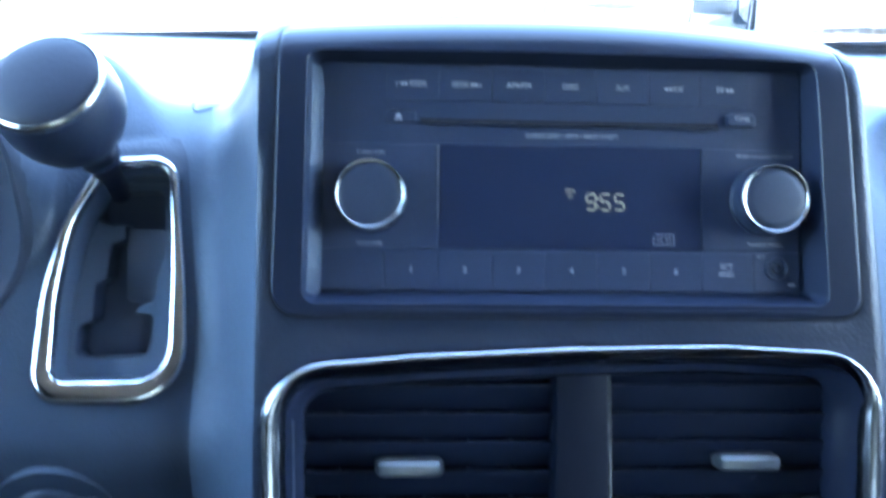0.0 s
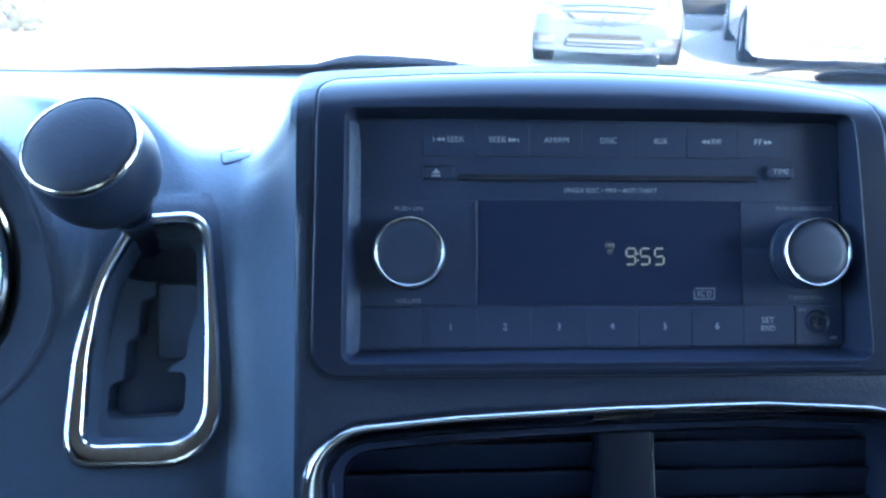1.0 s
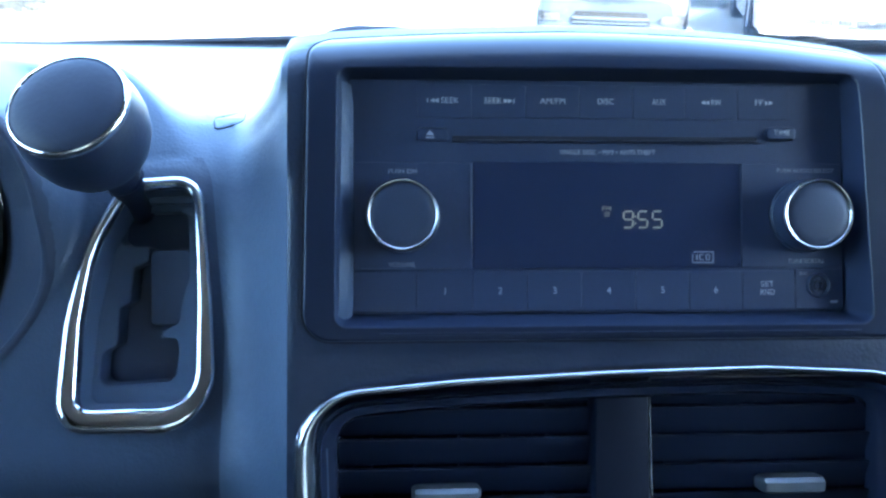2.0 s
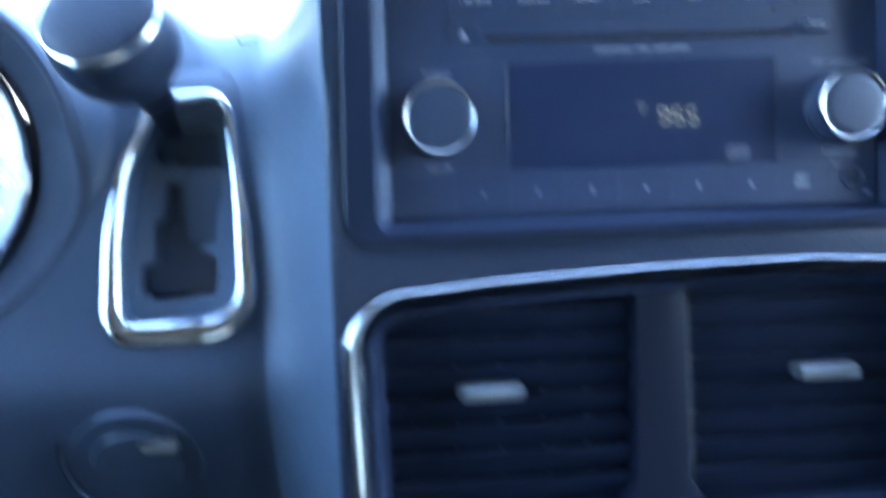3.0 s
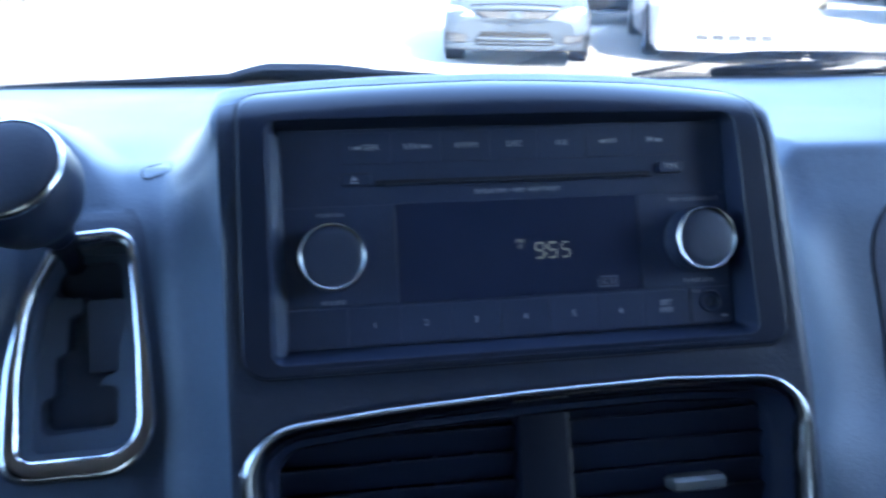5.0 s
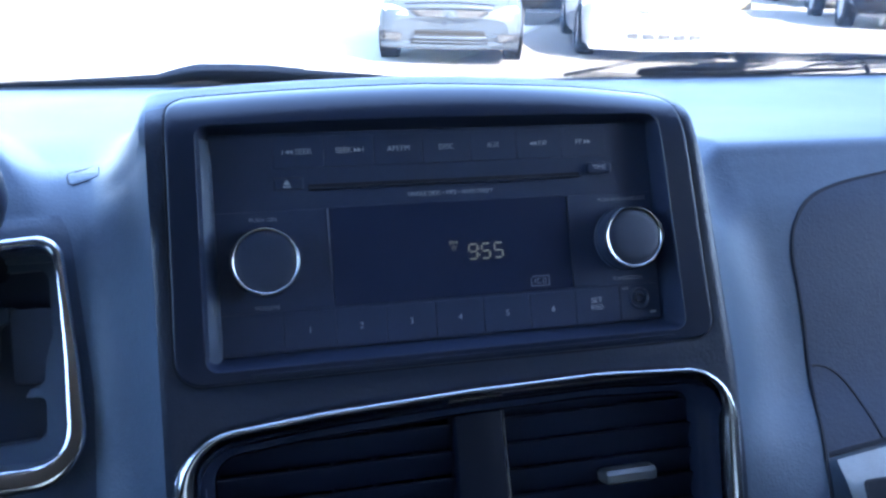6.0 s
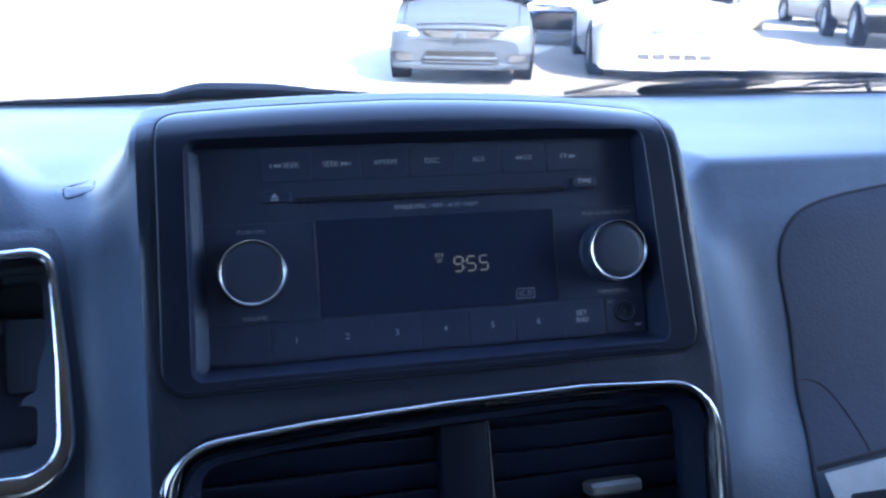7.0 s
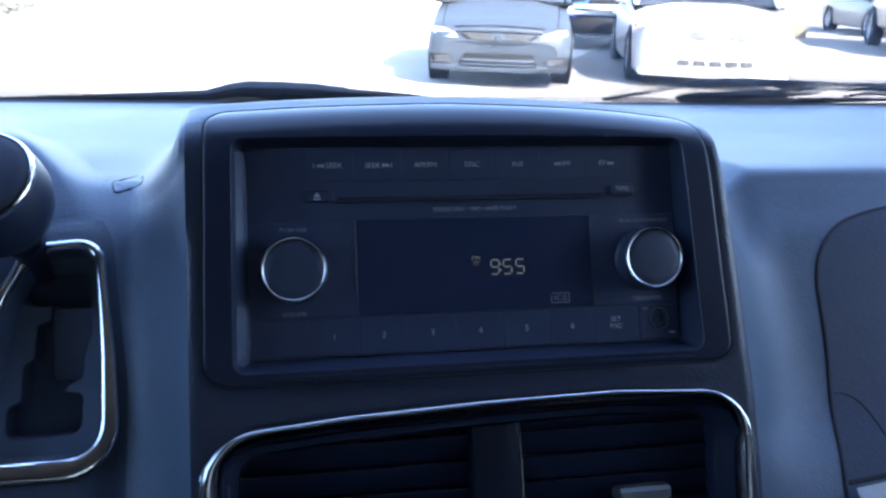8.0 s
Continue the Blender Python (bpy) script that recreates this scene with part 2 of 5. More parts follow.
def dense(pts, gap):
    """The same closed outline with long edges cut up."""
    out = []
    for i, p in enumerate(pts):
        q = pts[(i + 1) % len(pts)]
        k = max(1, int(math.dist(p, q) / gap))
        out += [(p[0] + (q[0] - p[0]) * j / k, p[1] + (q[1] - p[1]) * j / k) for j in range(k)]
    return out


def offset(pts, d):
    """A closed outline moved inwards by d (outwards if negative)."""
    n = len(pts)
    area = sum(pts[i - 1][0] * pts[i][1] - pts[i][0] * pts[i - 1][1] for i in range(n))
    sign = 1 if area > 0 else -1
    out = []
    for i in range(n):
        a, p, b = Vector(pts[i - 1]), Vector(pts[i]), Vector(pts[(i + 1) % n])
        t = (p - a).normalized() + (b - p).normalized()
        t = t.normalized() if t.length > 1e-9 else (b - p).normalized()
        out.append((p.x - sign * t.y * d, p.y + sign * t.x * d))
    return out


def inside(pts, x, z):
    hit = False
    for i in range(len(pts)):
        (x1, z1), (x2, z2) = pts[i - 1], pts[i]
        if (z1 > z) != (z2 > z) and x < (x2 - x1) * (z - z1) / (z2 - z1) + x1:
            hit = not hit
    return hit


def rings(bm, loops, closed=True, cap_first=False, cap_last=False):
    """Joins loops of points with the same count into a skin."""
    made = [[bm.verts.new(p) for p in loop] for loop in loops]
    n = len(made[0])
    for a, b in zip(made, made[1:]):
        for i in range(n if closed else n - 1):
            j = (i + 1) % n
            bm.faces.new((a[i], a[j], b[j], b[i]))
    if cap_first:
        bm.faces.new(made[0])
    if cap_last:
        bm.faces.new(made[-1])
    return made


def slab(bm, pts, y_front, y_back, edge=0.0006, lean=None):
    """An outline in x and z given thickness along y, with a rounded front edge. lean(z) shifts y."""
    f = lean or (lambda z: 0.0)
    loops = []
    for d, y in ((0, y_back), (0, y_front + edge), (edge * 0.3, y_front + edge * 0.3), (edge, y_front), (edge * 1.5, y_front)):
        loops.append([(x, y + f(z), z) for x, z in offset(pts, d)])
    rings(bm, loops, cap_first=True, cap_last=True)


def block(bm, x0, x1, y0, y1, z0, z1, r=0.0, edge=0.0005):
    """A box with rounded upright corners and a rounded front."""
    r = max(r, 1e-4)
    slab(bm, rounded([(x0, z0, r), (x1, z0, r), (x1, z1, r), (x0, z1, r)], 4), y0, y1, edge)


def tube(bm, path, section, closed=False, up=Vector((0, -1, 0)), grow=None):
    """A section (list of (side, lift)) carried along a path of points."""
    n = len(path)
    loops = []
    for i, p in enumerate(path):
        a = Vector(path[i - 1] if (i or closed) else p)
        b = Vector(path[(i + 1) % n] if (i < n - 1 or closed) else p)
        d = (b - a).normalized()
        side = d.cross(up).normalized()
        lift = side.cross(d).normalized()
        k = grow(Vector(p)) if grow else 1.0
        loops.append([Vector(p) + side * s * k + lift * h for s, h in section])
    if closed:
        loops.append(loops[0])
        made = [[bm.verts.new(q) for q in loop] for loop in loops[:-1]]
        made.append(made[0])
        k = len(section)
        for a, b in zip(made, made[1:]):
            for i in range(k):
                j = (i + 1) % k
                bm.faces.new((a[i], a[j], b[j], b[i]))
    else:
        rings(bm, loops, cap_first=True, cap_last=True)


def oval(a, b, n=12):
    return [(a * math.cos(2 * math.pi * k / n), b * math.sin(2 * math.pi * k / n)) for k in range(n)]


def lathe(bm, profile, m, n=40, cap_first=False, cap_last=False):
    """Turns (radius, height) rows about the axis z of the pose m."""
    loops = [[m @ Vector((r * math.cos(2 * math.pi * k / n), r * math.sin(2 * math.pi * k / n), h)) for k in range(n)] for r, h in profile]
    rings(bm, loops, cap_first=cap_first, cap_last=cap_last)


FRONT = pose(0, 0, 0, 90, 0, 0)  # turns z to -y: towards the seats


def text(name, words, x, z, y, size, material, parent, width=0.0, label="", align='CENTER'):
    """Flat lettering on the face, centred on x and z."""
    cu = bpy.data.curves.new(name, 'FONT')
    cu.body, cu.size, cu.align_x, cu.align_y = words, size, align, 'CENTER'
    cu.resolution_u = 3
    tmp = bpy.data.objects.new(name, cu)
    me = bpy.data.meshes.new_from_object(tmp)
    bpy.data.objects.remove(tmp)
    bpy.data.curves.remove(cu)
    bm = bmesh.new()
    bm.from_mesh(me)
    bpy.data.meshes.remove(me)
    if not bm.verts:
        return None
    xs = [v.co.x for v in bm.verts]
    k = width / (max(xs) - min(xs)) if width else 1.0
    mid = (max(xs) + min(xs)) / 2 if align == 'CENTER' else 0
    for v in bm.verts:
        v.co = Vector(((v.co.x - mid) * k + x, y, v.co.y + z))
    return part(name, bm, material, parent, label)


def curve_through(keys, n):
    """n points along a smooth line through the keys (tuples of any length)."""
    out = []
    m = len(keys) - 1
    for i in range(n):
        u = i / (n - 1) * m
        k = min(int(u), m - 1)
        t = u - k
        p0, p1, p2, p3 = keys[max(k - 1, 0)], keys[k], keys[k + 1], keys[min(k + 2, m)]
        out.append(tuple(0.5 * (2 * b + (c - a) * t + (2 * a - 5 * b + 4 * c - d) * t * t + (3 * b - a - 3 * c + d) * t ** 3)
                         for a, b, c, d in zip(p0, p1, p2, p3)))
    return out


def ease(u):
    u = max(0.0, min(1.0, u))
    return u * u * (3 - 2 * u)


# ---- the dashboard's skin ----
GAUGE = (-0.345, -0.017)  # the speedometer's middle


def both(*rows):
    return [tuple(r) for r in rows]


LEFT = both((-0.36, 0.15), (-0.25, 0.090), (-0.17, 0.0400), (-0.126, 0.0170), (-0.09, 0.0225), (-0.04, 0.0310), (0.0, 0.0400), (0.022, 0.0510),
            (0.040, 0.0700), (0.050, 0.0880), (0.059, 0.1110), (0.070, 0.1400), (0.085, 0.1800), (0.105, 0.2340), (0.150, 0.3540), (0.1945, 0.4820))
RIGHT = both((-0.36, 0.05), (-0.25, 0.020), (-0.17, -0.010), (-0.126, -0.0020), (-0.09, 0.0155), (-0.04, 0.0260), (0.0, 0.0355), (0.022, 0.0455),
             (0.036, 0.0517), (0.0450, 0.0566), (0.0505, 0.0668), (0.0575, 0.0868), (0.0740, 0.1370), (0.105, 0.2340), (0.150, 0.3540), (0.1945, 0.4820))
MIDDLE = both((-0.36, 0.03), (-0.25, -0.0105), (-0.19, -0.008), (-0.126, -0.0120), (-0.09, -0.0120), (-0.04, -0.0120), (0.0, -0.0120), (0.030, -0.0120),
              (0.054, -0.0105), (0.0660, -0.0035), (0.0765, 0.0140), (0.0840, 0.0330), (0.0905, 0.0800), (0.105, 0.2340), (0.150, 0.3540), (0.1945, 0.4820))
STEPS = 150
LEFT_ROWS, RIGHT_ROWS, MIDDLE_ROWS = (curve_through(k, STEPS) for k in (LEFT, RIGHT, MIDDLE))


def pod_ridge(x):
    return float(np.interp(x, (-0.30, -0.2758, -0.2448, -0.229, -0.2135, -0.1995, -0.185), (0.0795, 0.0782, 0.0771, 0.0750, 0.0711, 0.0647, 0.0562)))


def pod(x, z):
    """The depth of the raised pod round the gear gate: a front that leans back more and more, up to a soft ridge and the sloping top behind it."""
    ridge = pod_ridge(x)
    rise = max(0.0, z - 0.012)
    bend = (0.090 - 0.0445 - 0.28 * (ridge - 0.012)) / (ridge - 0.012) ** 2
    face, top = 0.0445 + 0.28 * (z - 0.012) + bend * rise * rise, 0.090 + (z - ridge) / 0.31
    soft = max(0.0, 0.010 - abs(face - top)) / 0.010
    return max(face, top) + soft * soft * 0.0025


def hood_reach(x, z):
    return 0.096 * math.hypot((x - GAUGE[0]) / 0.105, (z - GAUGE[1]) / 0.088)


def slanted(x, z):
    """Columns lean with the edges of the centre stack and of the shaded lower dash on the driver's side."""
    if x < 0:
        return x - (0.13 * max(-0.03, min(z, 0.06) + 0.03) + 0.013 * (max(0.0, min(z, 0.06) - 0.01) / 0.04) ** 2) * ease((-0.138 - x) / 0.0275) * (1 - ease((-0.1675 - x) / 0.045))
    return x + 0.07 * max(0.0, 0.05 - max(z, -0.08)) * ease((x - 0.1155) / 0.0145) * (1 - ease((x - 0.1305) / 0.075))


def profile(column, slant=False):
    """The dash's section at a column, from the knees up to the windscreen: rows of (z, y), or of (x, y, z) along a slanting column."""
    out = []
    side = LEFT_ROWS if column < 0 else RIGHT_ROWS
    for (zs, ys), (zm, ym) in zip(side, MIDDLE_ROWS):
        x = slanted(column, zm) if slant else column
        if x < 0:
            w = (1 - max(0.0, min(1.0, (-x - 0.1325 - 0.0016 * ease(zm / 0.04) - 0.0022 * ease((zm - 0.04) / 0.02)) / 0.038))) ** 1.9
        else:
            u = max(0.0, min(1.0, (x - (0.1305 + 0.07 * max(0, 0.05 - max(zm, -0.08)))) / 0.062))
            w = (1 - u) ** 2.3
            # the dash top runs down beside the hood, round the corner of the airbag panel
            zs = zs - 0.024 * ease((0.190 - x) / 0.034) * ease((zs + 0.02) / 0.045) * (1 - ease((zs - 0.050) / 0.055))
        drop = 0.0
        if 0.03 < zm < 0.11:
            sag = 0.33 * x * x + 0.003 * ease((-x - 0.128) / 0.014) if x < 0 else 0.58 * x * x + 0.001 * ease((x - 0.122) / 0.012)
            drop = sag * ease((zm - 0.03) / 0.03) * (1 - ease((zm - 0.085) / 0.03))
        z, y = zs + (zm - drop - zs) * w, ys + (ym - ys) * w
        # the driver's pod: a raised panel round the gear gate that turns over into the dash top
        if x < -0.14 and z < 0.10:
            edge = -0.1665 - 0.13 * max(-0.03, z + 0.03) - 0.013 * (max(0.0, z - 0.01) / 0.04) ** 2
            k = ease((edge - x) / 0.018)
            y -= 0.0038 * k * (1 - ease((z - 0.015) / 0.02))
            y += (min(y, pod(x, z)) - y) * k * ease((z + 0.01) / 0.03)
        # the hood over the instruments
        if x < -0.2:
            reach = hood_reach(x, z)
            hood = 0.012 + max(0.0, reach - 0.096) * 3.9
            k = 0.012
            h = max(0.0, k - abs(y - hood)) / k
            low = min(y, hood) - h * h * k * 0.25
            y += (low - y) * ease((z + 0.05) / 0.05)
        out.append((x, y, z) if slant else (z, y))
    return out


KEPT = {}


def surf(x, z):
    key = round(x, 4)
    if key not in KEPT:
        KEPT[key] = np.array(profile(x)).T
    return float(np.interp(z, KEPT[key][0], KEPT[key][1]))


# outlines that are cut out of the skin
BEZEL_OUT = [(-0.1270, -0.0612, 0.012), (0.1302, -0.0612, 0.010), (0.1222, 0.0656, 0.011), (0.0750, 0.0708, 0.06), (-0.0100, 0.0738, 0.08), (-0.0750, 0.0716, 0.06), (-0.1247, 0.0684, 0.011)]
BEZEL_IN = [(-0.1135, -0.0552, 0.005), (0.1145, -0.0552, 0.005), (0.1092, 0.0517, 0.005), (0.062, 0.0526, 0.05), (0.0, 0.0528, 0.05), (-0.062, 0.0526, 0.05), (-0.1122, 0.0520, 0.005)]
FACE_OUT = [(-0.1084, -0.0505, 0.002), (0.1084, -0.0505, 0.002), (0.1084, 0.0500, 0.002), (0.062, 0.0502, 0.05), (0.0, 0.0502, 0.05), (-0.062, 0.0502, 0.05), (-0.1084, 0.0500, 0.002)]
VENT_MID = [(-0.1210, -0.2650, 0.022), (0.1270, -0.2600, 0.022), (0.1335, -0.0768, 0.024), (0.065, -0.0732, 0.10), (0.0, -0.0745, 0.12), (-0.065, -0.0775, 0.10), (-0.1260, -0.0830, 0.024)]
GATE_MID = [(-0.2318, -0.0972, 0.010), (-0.1714, -0.0970, 0.020), (-0.1745, -0.0450, 0.2), (-0.1805, 0.0105, 0.011), (-0.2130, 0.0080, 0.016), (-0.2275, -0.0210, 0.06), (-0.2320, -0.0550, 0.10)]


def skin_cut(x, z):
    if inside(BEZEL_CUT, x, z) or inside(VENT_CUT, x, z) or inside(GATE_CUT, x, z):
        return True
    return hood_reach(x, z) < 0.0942 and x > -0.46




def alike(loops, gap):
    """Cuts the long edges of several outlines alike, so that their points still pair up."""
    out = [[] for _ in loops]
    n = len(loops[0])
    for i in range(n):
        k = max(1, int(math.dist(loops[0][i], loops[0][(i + 1) % n]) / gap))
        for pts, made in zip(loops, out):
            p, q = pts[i], pts[(i + 1) % n]
            made += [(p[0] + (q[0] - p[0]) * j / k, p[1] + (q[1] - p[1]) * j / k) for j in range(k)]
    return out


BEZEL_LOOP, BEZEL_HOLE, FACE_LOOP = alike([rounded(BEZEL_OUT), rounded(BEZEL_IN), rounded(FACE_OUT)], 0.005)
VENT_LOOP = dense(rounded(VENT_MID), 0.006)
GATE_LOOP = dense(rounded(GATE_MID), 0.004)
BEZEL_CUT, VENT_CUT, GATE_CUT = offset(BEZEL_LOOP, 0.0035), VENT_LOOP, offset(GATE_LOOP, 0.0016)

columns = [round(-0.80 + 0.01 * k, 4) for k in range(34)] + [round(-0.4606 + 0.0026 * k, 4) for k in range(282)] + [round(0.28 + 0.01 * k, 4) for k in range(53)]
TUCK = offset(BEZEL_LOOP, 0.0004)


def tucked(x, y, z):
    """The skin dips behind the radio surround."""
    if y < 0.06 and -0.13 < x < 0.135 and inside(TUCK, x, z):
        top = ease((z - 0.050) / 0.012)
        return (x, y + 0.0016 * (1 - top), z - 0.002 * top)
    return (x, y, z)


grid = [[tucked(*p) for p in profile(x, True)] for x in columns]
dashboard = thing("dashboard", (0, 0.1, -0.2), "grained dark blue-grey plastic dashboard under the windscreen", "dashboard", kind="structure")


STACK_TOP = max(k for k, (z, y) in enumerate(MIDDLE_ROWS) if z < 0.068)


def zone(i, k):
    if -0.1335 < columns[i] < 0.1305 and k < STACK_TOP:
        return "centre_stack"
    x, _, z = grid[i][k]
    # same plastic below this line, only in the colour that holds the shade
    return "driver_panel" if columns[i] < -0.1700 and z < float(np.interp(x, (-0.26, -0.235, -0.2037, -0.185), (0.004, 0.016, 0.020, 0.021))) else "dash_skin"


for name, material, words in (("dash_skin", DASH, ""), ("centre_stack", STACK, "darker grained panel of the centre stack"), ("driver_panel", SHADED_DASH, "grained lower dash round the gear gate and gauges, its shade put into the colour")):
    bm = bmesh.new()
    made = {}

    def corner(i, k):
        if (i, k) not in made:
            made[i, k] = bm.verts.new(grid[i][k])
        return made[i, k]

    for i in range(len(columns) - 1):
        for k in range(STEPS - 1):
            x, y, z = ((p + q) / 2 for p, q in zip(grid[i][k], grid[i + 1][k + 1]))
            if zone(i, k) != name or (y < 0.11 and -0.47 < x < 0.14 and skin_cut(x, z)):
                continue
            bm.faces.new((corner(i, k), corner(i + 1, k), corner(i + 1, k + 1), corner(i, k + 1)))
    part(name, bm, material, dashboard, words, smooth=60)


def ribbon(pts, width, lift, closed=False):
    """A thin strip that lies on the dash's skin along points (x, z)."""
    b = bmesh.new()
    n = len(pts)
    rows = []
    for i, (x, z) in enumerate(pts):
        p = pts[i - 1] if (i or closed) else pts[i]
        q = pts[(i + 1) % n] if (i < n - 1 or closed) else pts[i]
        d = (Vector(q) - Vector(p)).normalized()
        side = Vector((-d.y, d.x)) * width / 2
        row = []
        for s, up in ((-1, 0.0), (-0.6, 1.0), (0.6, 1.0), (1, 0.0)):
            u, v = x + side.x * s, z + side.y * s
            row.append((u, surf(u, v) - lift * up, v))
        rows.append(row)
    rings(b, rows, closed=False)
    return b


# the passenger airbag cover with its seam, and the upper glove box below it
SEAM = [(0.60, 0.037), (0.45, 0.036), (0.34, 0.0285), (0.285, 0.0225), (0.251, 0.0165), (0.229, 0.0080), (0.2152, -0.0060), (0.2090, -0.022), (0.2075, -0.040),
        (0.2063, -0.060), (0.2036, -0.080), (0.1990, -0.105), (0.1935, -0.128), (0.1880, -0.160)]
bm = bmesh.new()
rings(bm, [[(x, surf(x, z) - 0.0007, z) for x in np.linspace(x0 + 0.0006, 0.605, 44)] for x0, z in curve_through(SEAM[:13], 90)], closed=False)
part("airbag_cover", bm, COVER, dashboard, "slightly darker airbag cover panel")
part("cover_seam", ribbon(curve_through(SEAM, 90), 0.0022, 0.0010), GAP, dashboard)
LID = [(0.2045, -0.0850), (0.2120, -0.0858), (0.2190, -0.0905), (0.2240, -0.0990), (0.2275, -0.1110), (0.2300, -0.1250)]
part("lid_seam", ribbon(curve_through(LID, 40), 0.0016, 0.0011), GAP, dashboard)
SHELF = [(0.1945, -0.1290), (0.2300, -0.1255), (0.2700, -0.1210), (0.36, -0.112), (0.5, -0.10), (0.60, -0.094)]
part("shelf_seam", ribbon(curve_through(SHELF, 40), 0.0032, 0.0012), GAP, dashboard)

# pale trim below the glove box seam, with a dark patch as its grip opening's shade
glove = thing("glove_box", (0.3, 0.0, -0.16), "pale grey glove box trim with a flat dark patch for the shade inside the grip opening", "glove box")
bm = bmesh.new()
rows = []
for k in range(25):
    x = 0.1965 + 0.40 * k / 24
    top = float(np.interp(x, [p[0] for p in SHELF], [p[1] for p in SHELF])) - 0.0022
    rows.append([(x, surf(x, top - 0.09 * j / 8) - 0.004 - 0.006 * math.sin(math.pi * j / 8), top - 0.09 * j / 8) for j in range(9)])
rings(bm, rows, closed=False)
part("glove_trim", bm, mat("pale satin trim", (0.46, 0.47, 0.47), 0.3, metal=0.3, vary=0.15, vary_scale=60), glove, "pale satin trim strip")
# no hole is cut: a near-black sheet over the trim draws the grip's inner shade
bm = bmesh.new()
pull = dense(rounded([(0.2000, -0.160, 0.004), (0.262, -0.152, 0.004), (0.262, -0.136, 0.004), (0.247, -0.1395, 0.003), (0.2010, -0.1395, 0.003)], 4), 0.004)
rings(bm, [[(x, surf(x, z) - 0.0125, z) for x, z in pull], [(x, surf(x, z) - 0.0128, z) for x, z in offset(pull, 0.001)]], cap_last=True)
part("grip_shade", bm, GAP, glove, "flat dark patch for the shade inside the grip opening")

# small sensor cover beside the radio
sensor = thing("sensor_cover", (-0.1735, 0.082, 0.0466), "small blank plastic cover set flush in the dash", "cover")


def tilted(pts, cx, cz, deg):
    c, s = math.cos(radians(deg)), math.sin(radians(deg))
    return [(cx + x * c - z * s, cz + x * s + z * c) for x, z in pts]


cover = tilted(rounded([(-0.0076, -0.0046, 0.0028), (0.0080, -0.0046, 0.0030), (0.0072, 0.0062, 0.0030), (-0.0082, 0.0048, 0.0022)], 5), -0.1735, 0.0466, 20)
bm = bmesh.new()
rings(bm, [[(x, surf(x, z) - 0.0002, z) for x, z in cover], [(x, surf(x, z) - 0.0006, z) for x, z in offset(cover, 0.0005)],
           [(x, surf(x, z) - 0.0008, z) for x, z in offset(cover, 0.0013)]], cap_last=True)
part("cover_plate", bm, DASH, sensor)
loop = dense(cover, 0.001)
part("cover_groove", ribbon(loop + loop[:1], 0.0008, 0.0008), GAP, sensor, "dark groove")
notch = tilted([(-0.0046, 0.0040), (0.0022, 0.0046)], -0.1735, 0.0466, 20)
part("cover_notch", ribbon(notch, 0.0014, 0.0014), GAP, sensor, "dark pry slot")

# ignition switch below the gear gate
KEY = (-0.2265, -0.1555)
ignition = thing("ignition_switch", (KEY[0], 0.012, KEY[1]), "round dark ignition switch with chrome crescent trim in lower dash", "ignition switch")
seat = Matrix.Translation((KEY[0], surf(*KEY), KEY[1])) @ pose(0, 0, 0, 121, 0, 0)
bm = bmesh.new()
arc_at = [radians(158 + 4.5 * k) for k in range(23)]
tube(bm, [(KEY[0] + 0.033 * math.cos(a), surf(KEY[0] + 0.033 * math.cos(a), KEY[1] + 0.033 * math.sin(a)) - 0.001, KEY[1] + 0.033 * math.sin(a)) for a in arc_at], oval(0.0022, 0.0026, 10))
part("switch_trim", bm, CHROME, ignition, "chrome crescent trim")
bm = bmesh.new()
lathe(bm, [(0.0300, -0.002), (0.0290, 0.0012), (0.0200, 0.0018), (0.0188, 0.0040), (0.0120, 0.0046)], seat, 48, cap_last=True)
body = part("switch_body", bm, SHADED_DASH, ignition)
bm = bmesh.new()
slab(bm, rounded([(-0.2215, -0.1500, 0.002), (-0.2060, -0.1500, 0.002), (-0.2055, -0.1440, 0.001), (-0.2260, -0.1440, 0.001)], 4), surf(*KEY) - 0.0110, surf(*KEY) - 0.001, 0.001)
part("key_slot", bm, TAB, body, "dull silver key slot")


# ---- radio surround ----
surround = thing("radio_surround", (0, -0.012, 0), "satin dark plastic bezel around the radio with a rounded brow", "bezel")
bm = bmesh.new()
loops = []


def between(a, b, t):
    return [(p[0] + (q[0] - p[0]) * t, p[1] + (q[1] - p[1]) * t) for p, q in zip(a, b)]


outer_in = offset(BEZEL_LOOP, 0.0014)
hole_out = offset(BEZEL_HOLE, -0.0004)


def frame_y(z, x):
    """The surround carries on the hood's curve, a little proud of it."""
    return surf(x, z) - 0.0012


loops.append([(x, surf(x, z) + 0.0010, z) for x, z in BEZEL_LOOP])
loops.append([(x, surf(x, z) - 0.0004, z) for x, z in offset(BEZEL_LOOP, 0.0002)])
loops.append([(x, surf(x, z) - 0.0010, z) for x, z in offset(BEZEL_LOOP, 0.0007)])
for t in (0, 0.08, 0.16, 0.25, 0.35, 0.45, 0.55, 0.65, 0.75, 0.85, 0.93, 1.0):
    loops.append([(x, frame_y(z, x), z) for x, z in between(outer_in, hole_out, t)])
loops.append([(x, frame_y(z, x) + 0.0005, z) for x, z in BEZEL_HOLE])
rings(bm, loops)
wall_bm = bmesh.new()
rings(wall_bm, [[(x, frame_y(z, x) + 0.0005, z) for x, z in BEZEL_HOLE], [(x, 0.35 * frame_y(z, x), z) for x, z in between(BEZEL_HOLE, FACE_LOOP, 0.5)], [(x, 0.0015, z) for x, z in FACE_LOOP], [(x, 0.0060, z) for x, z in FACE_LOOP]])
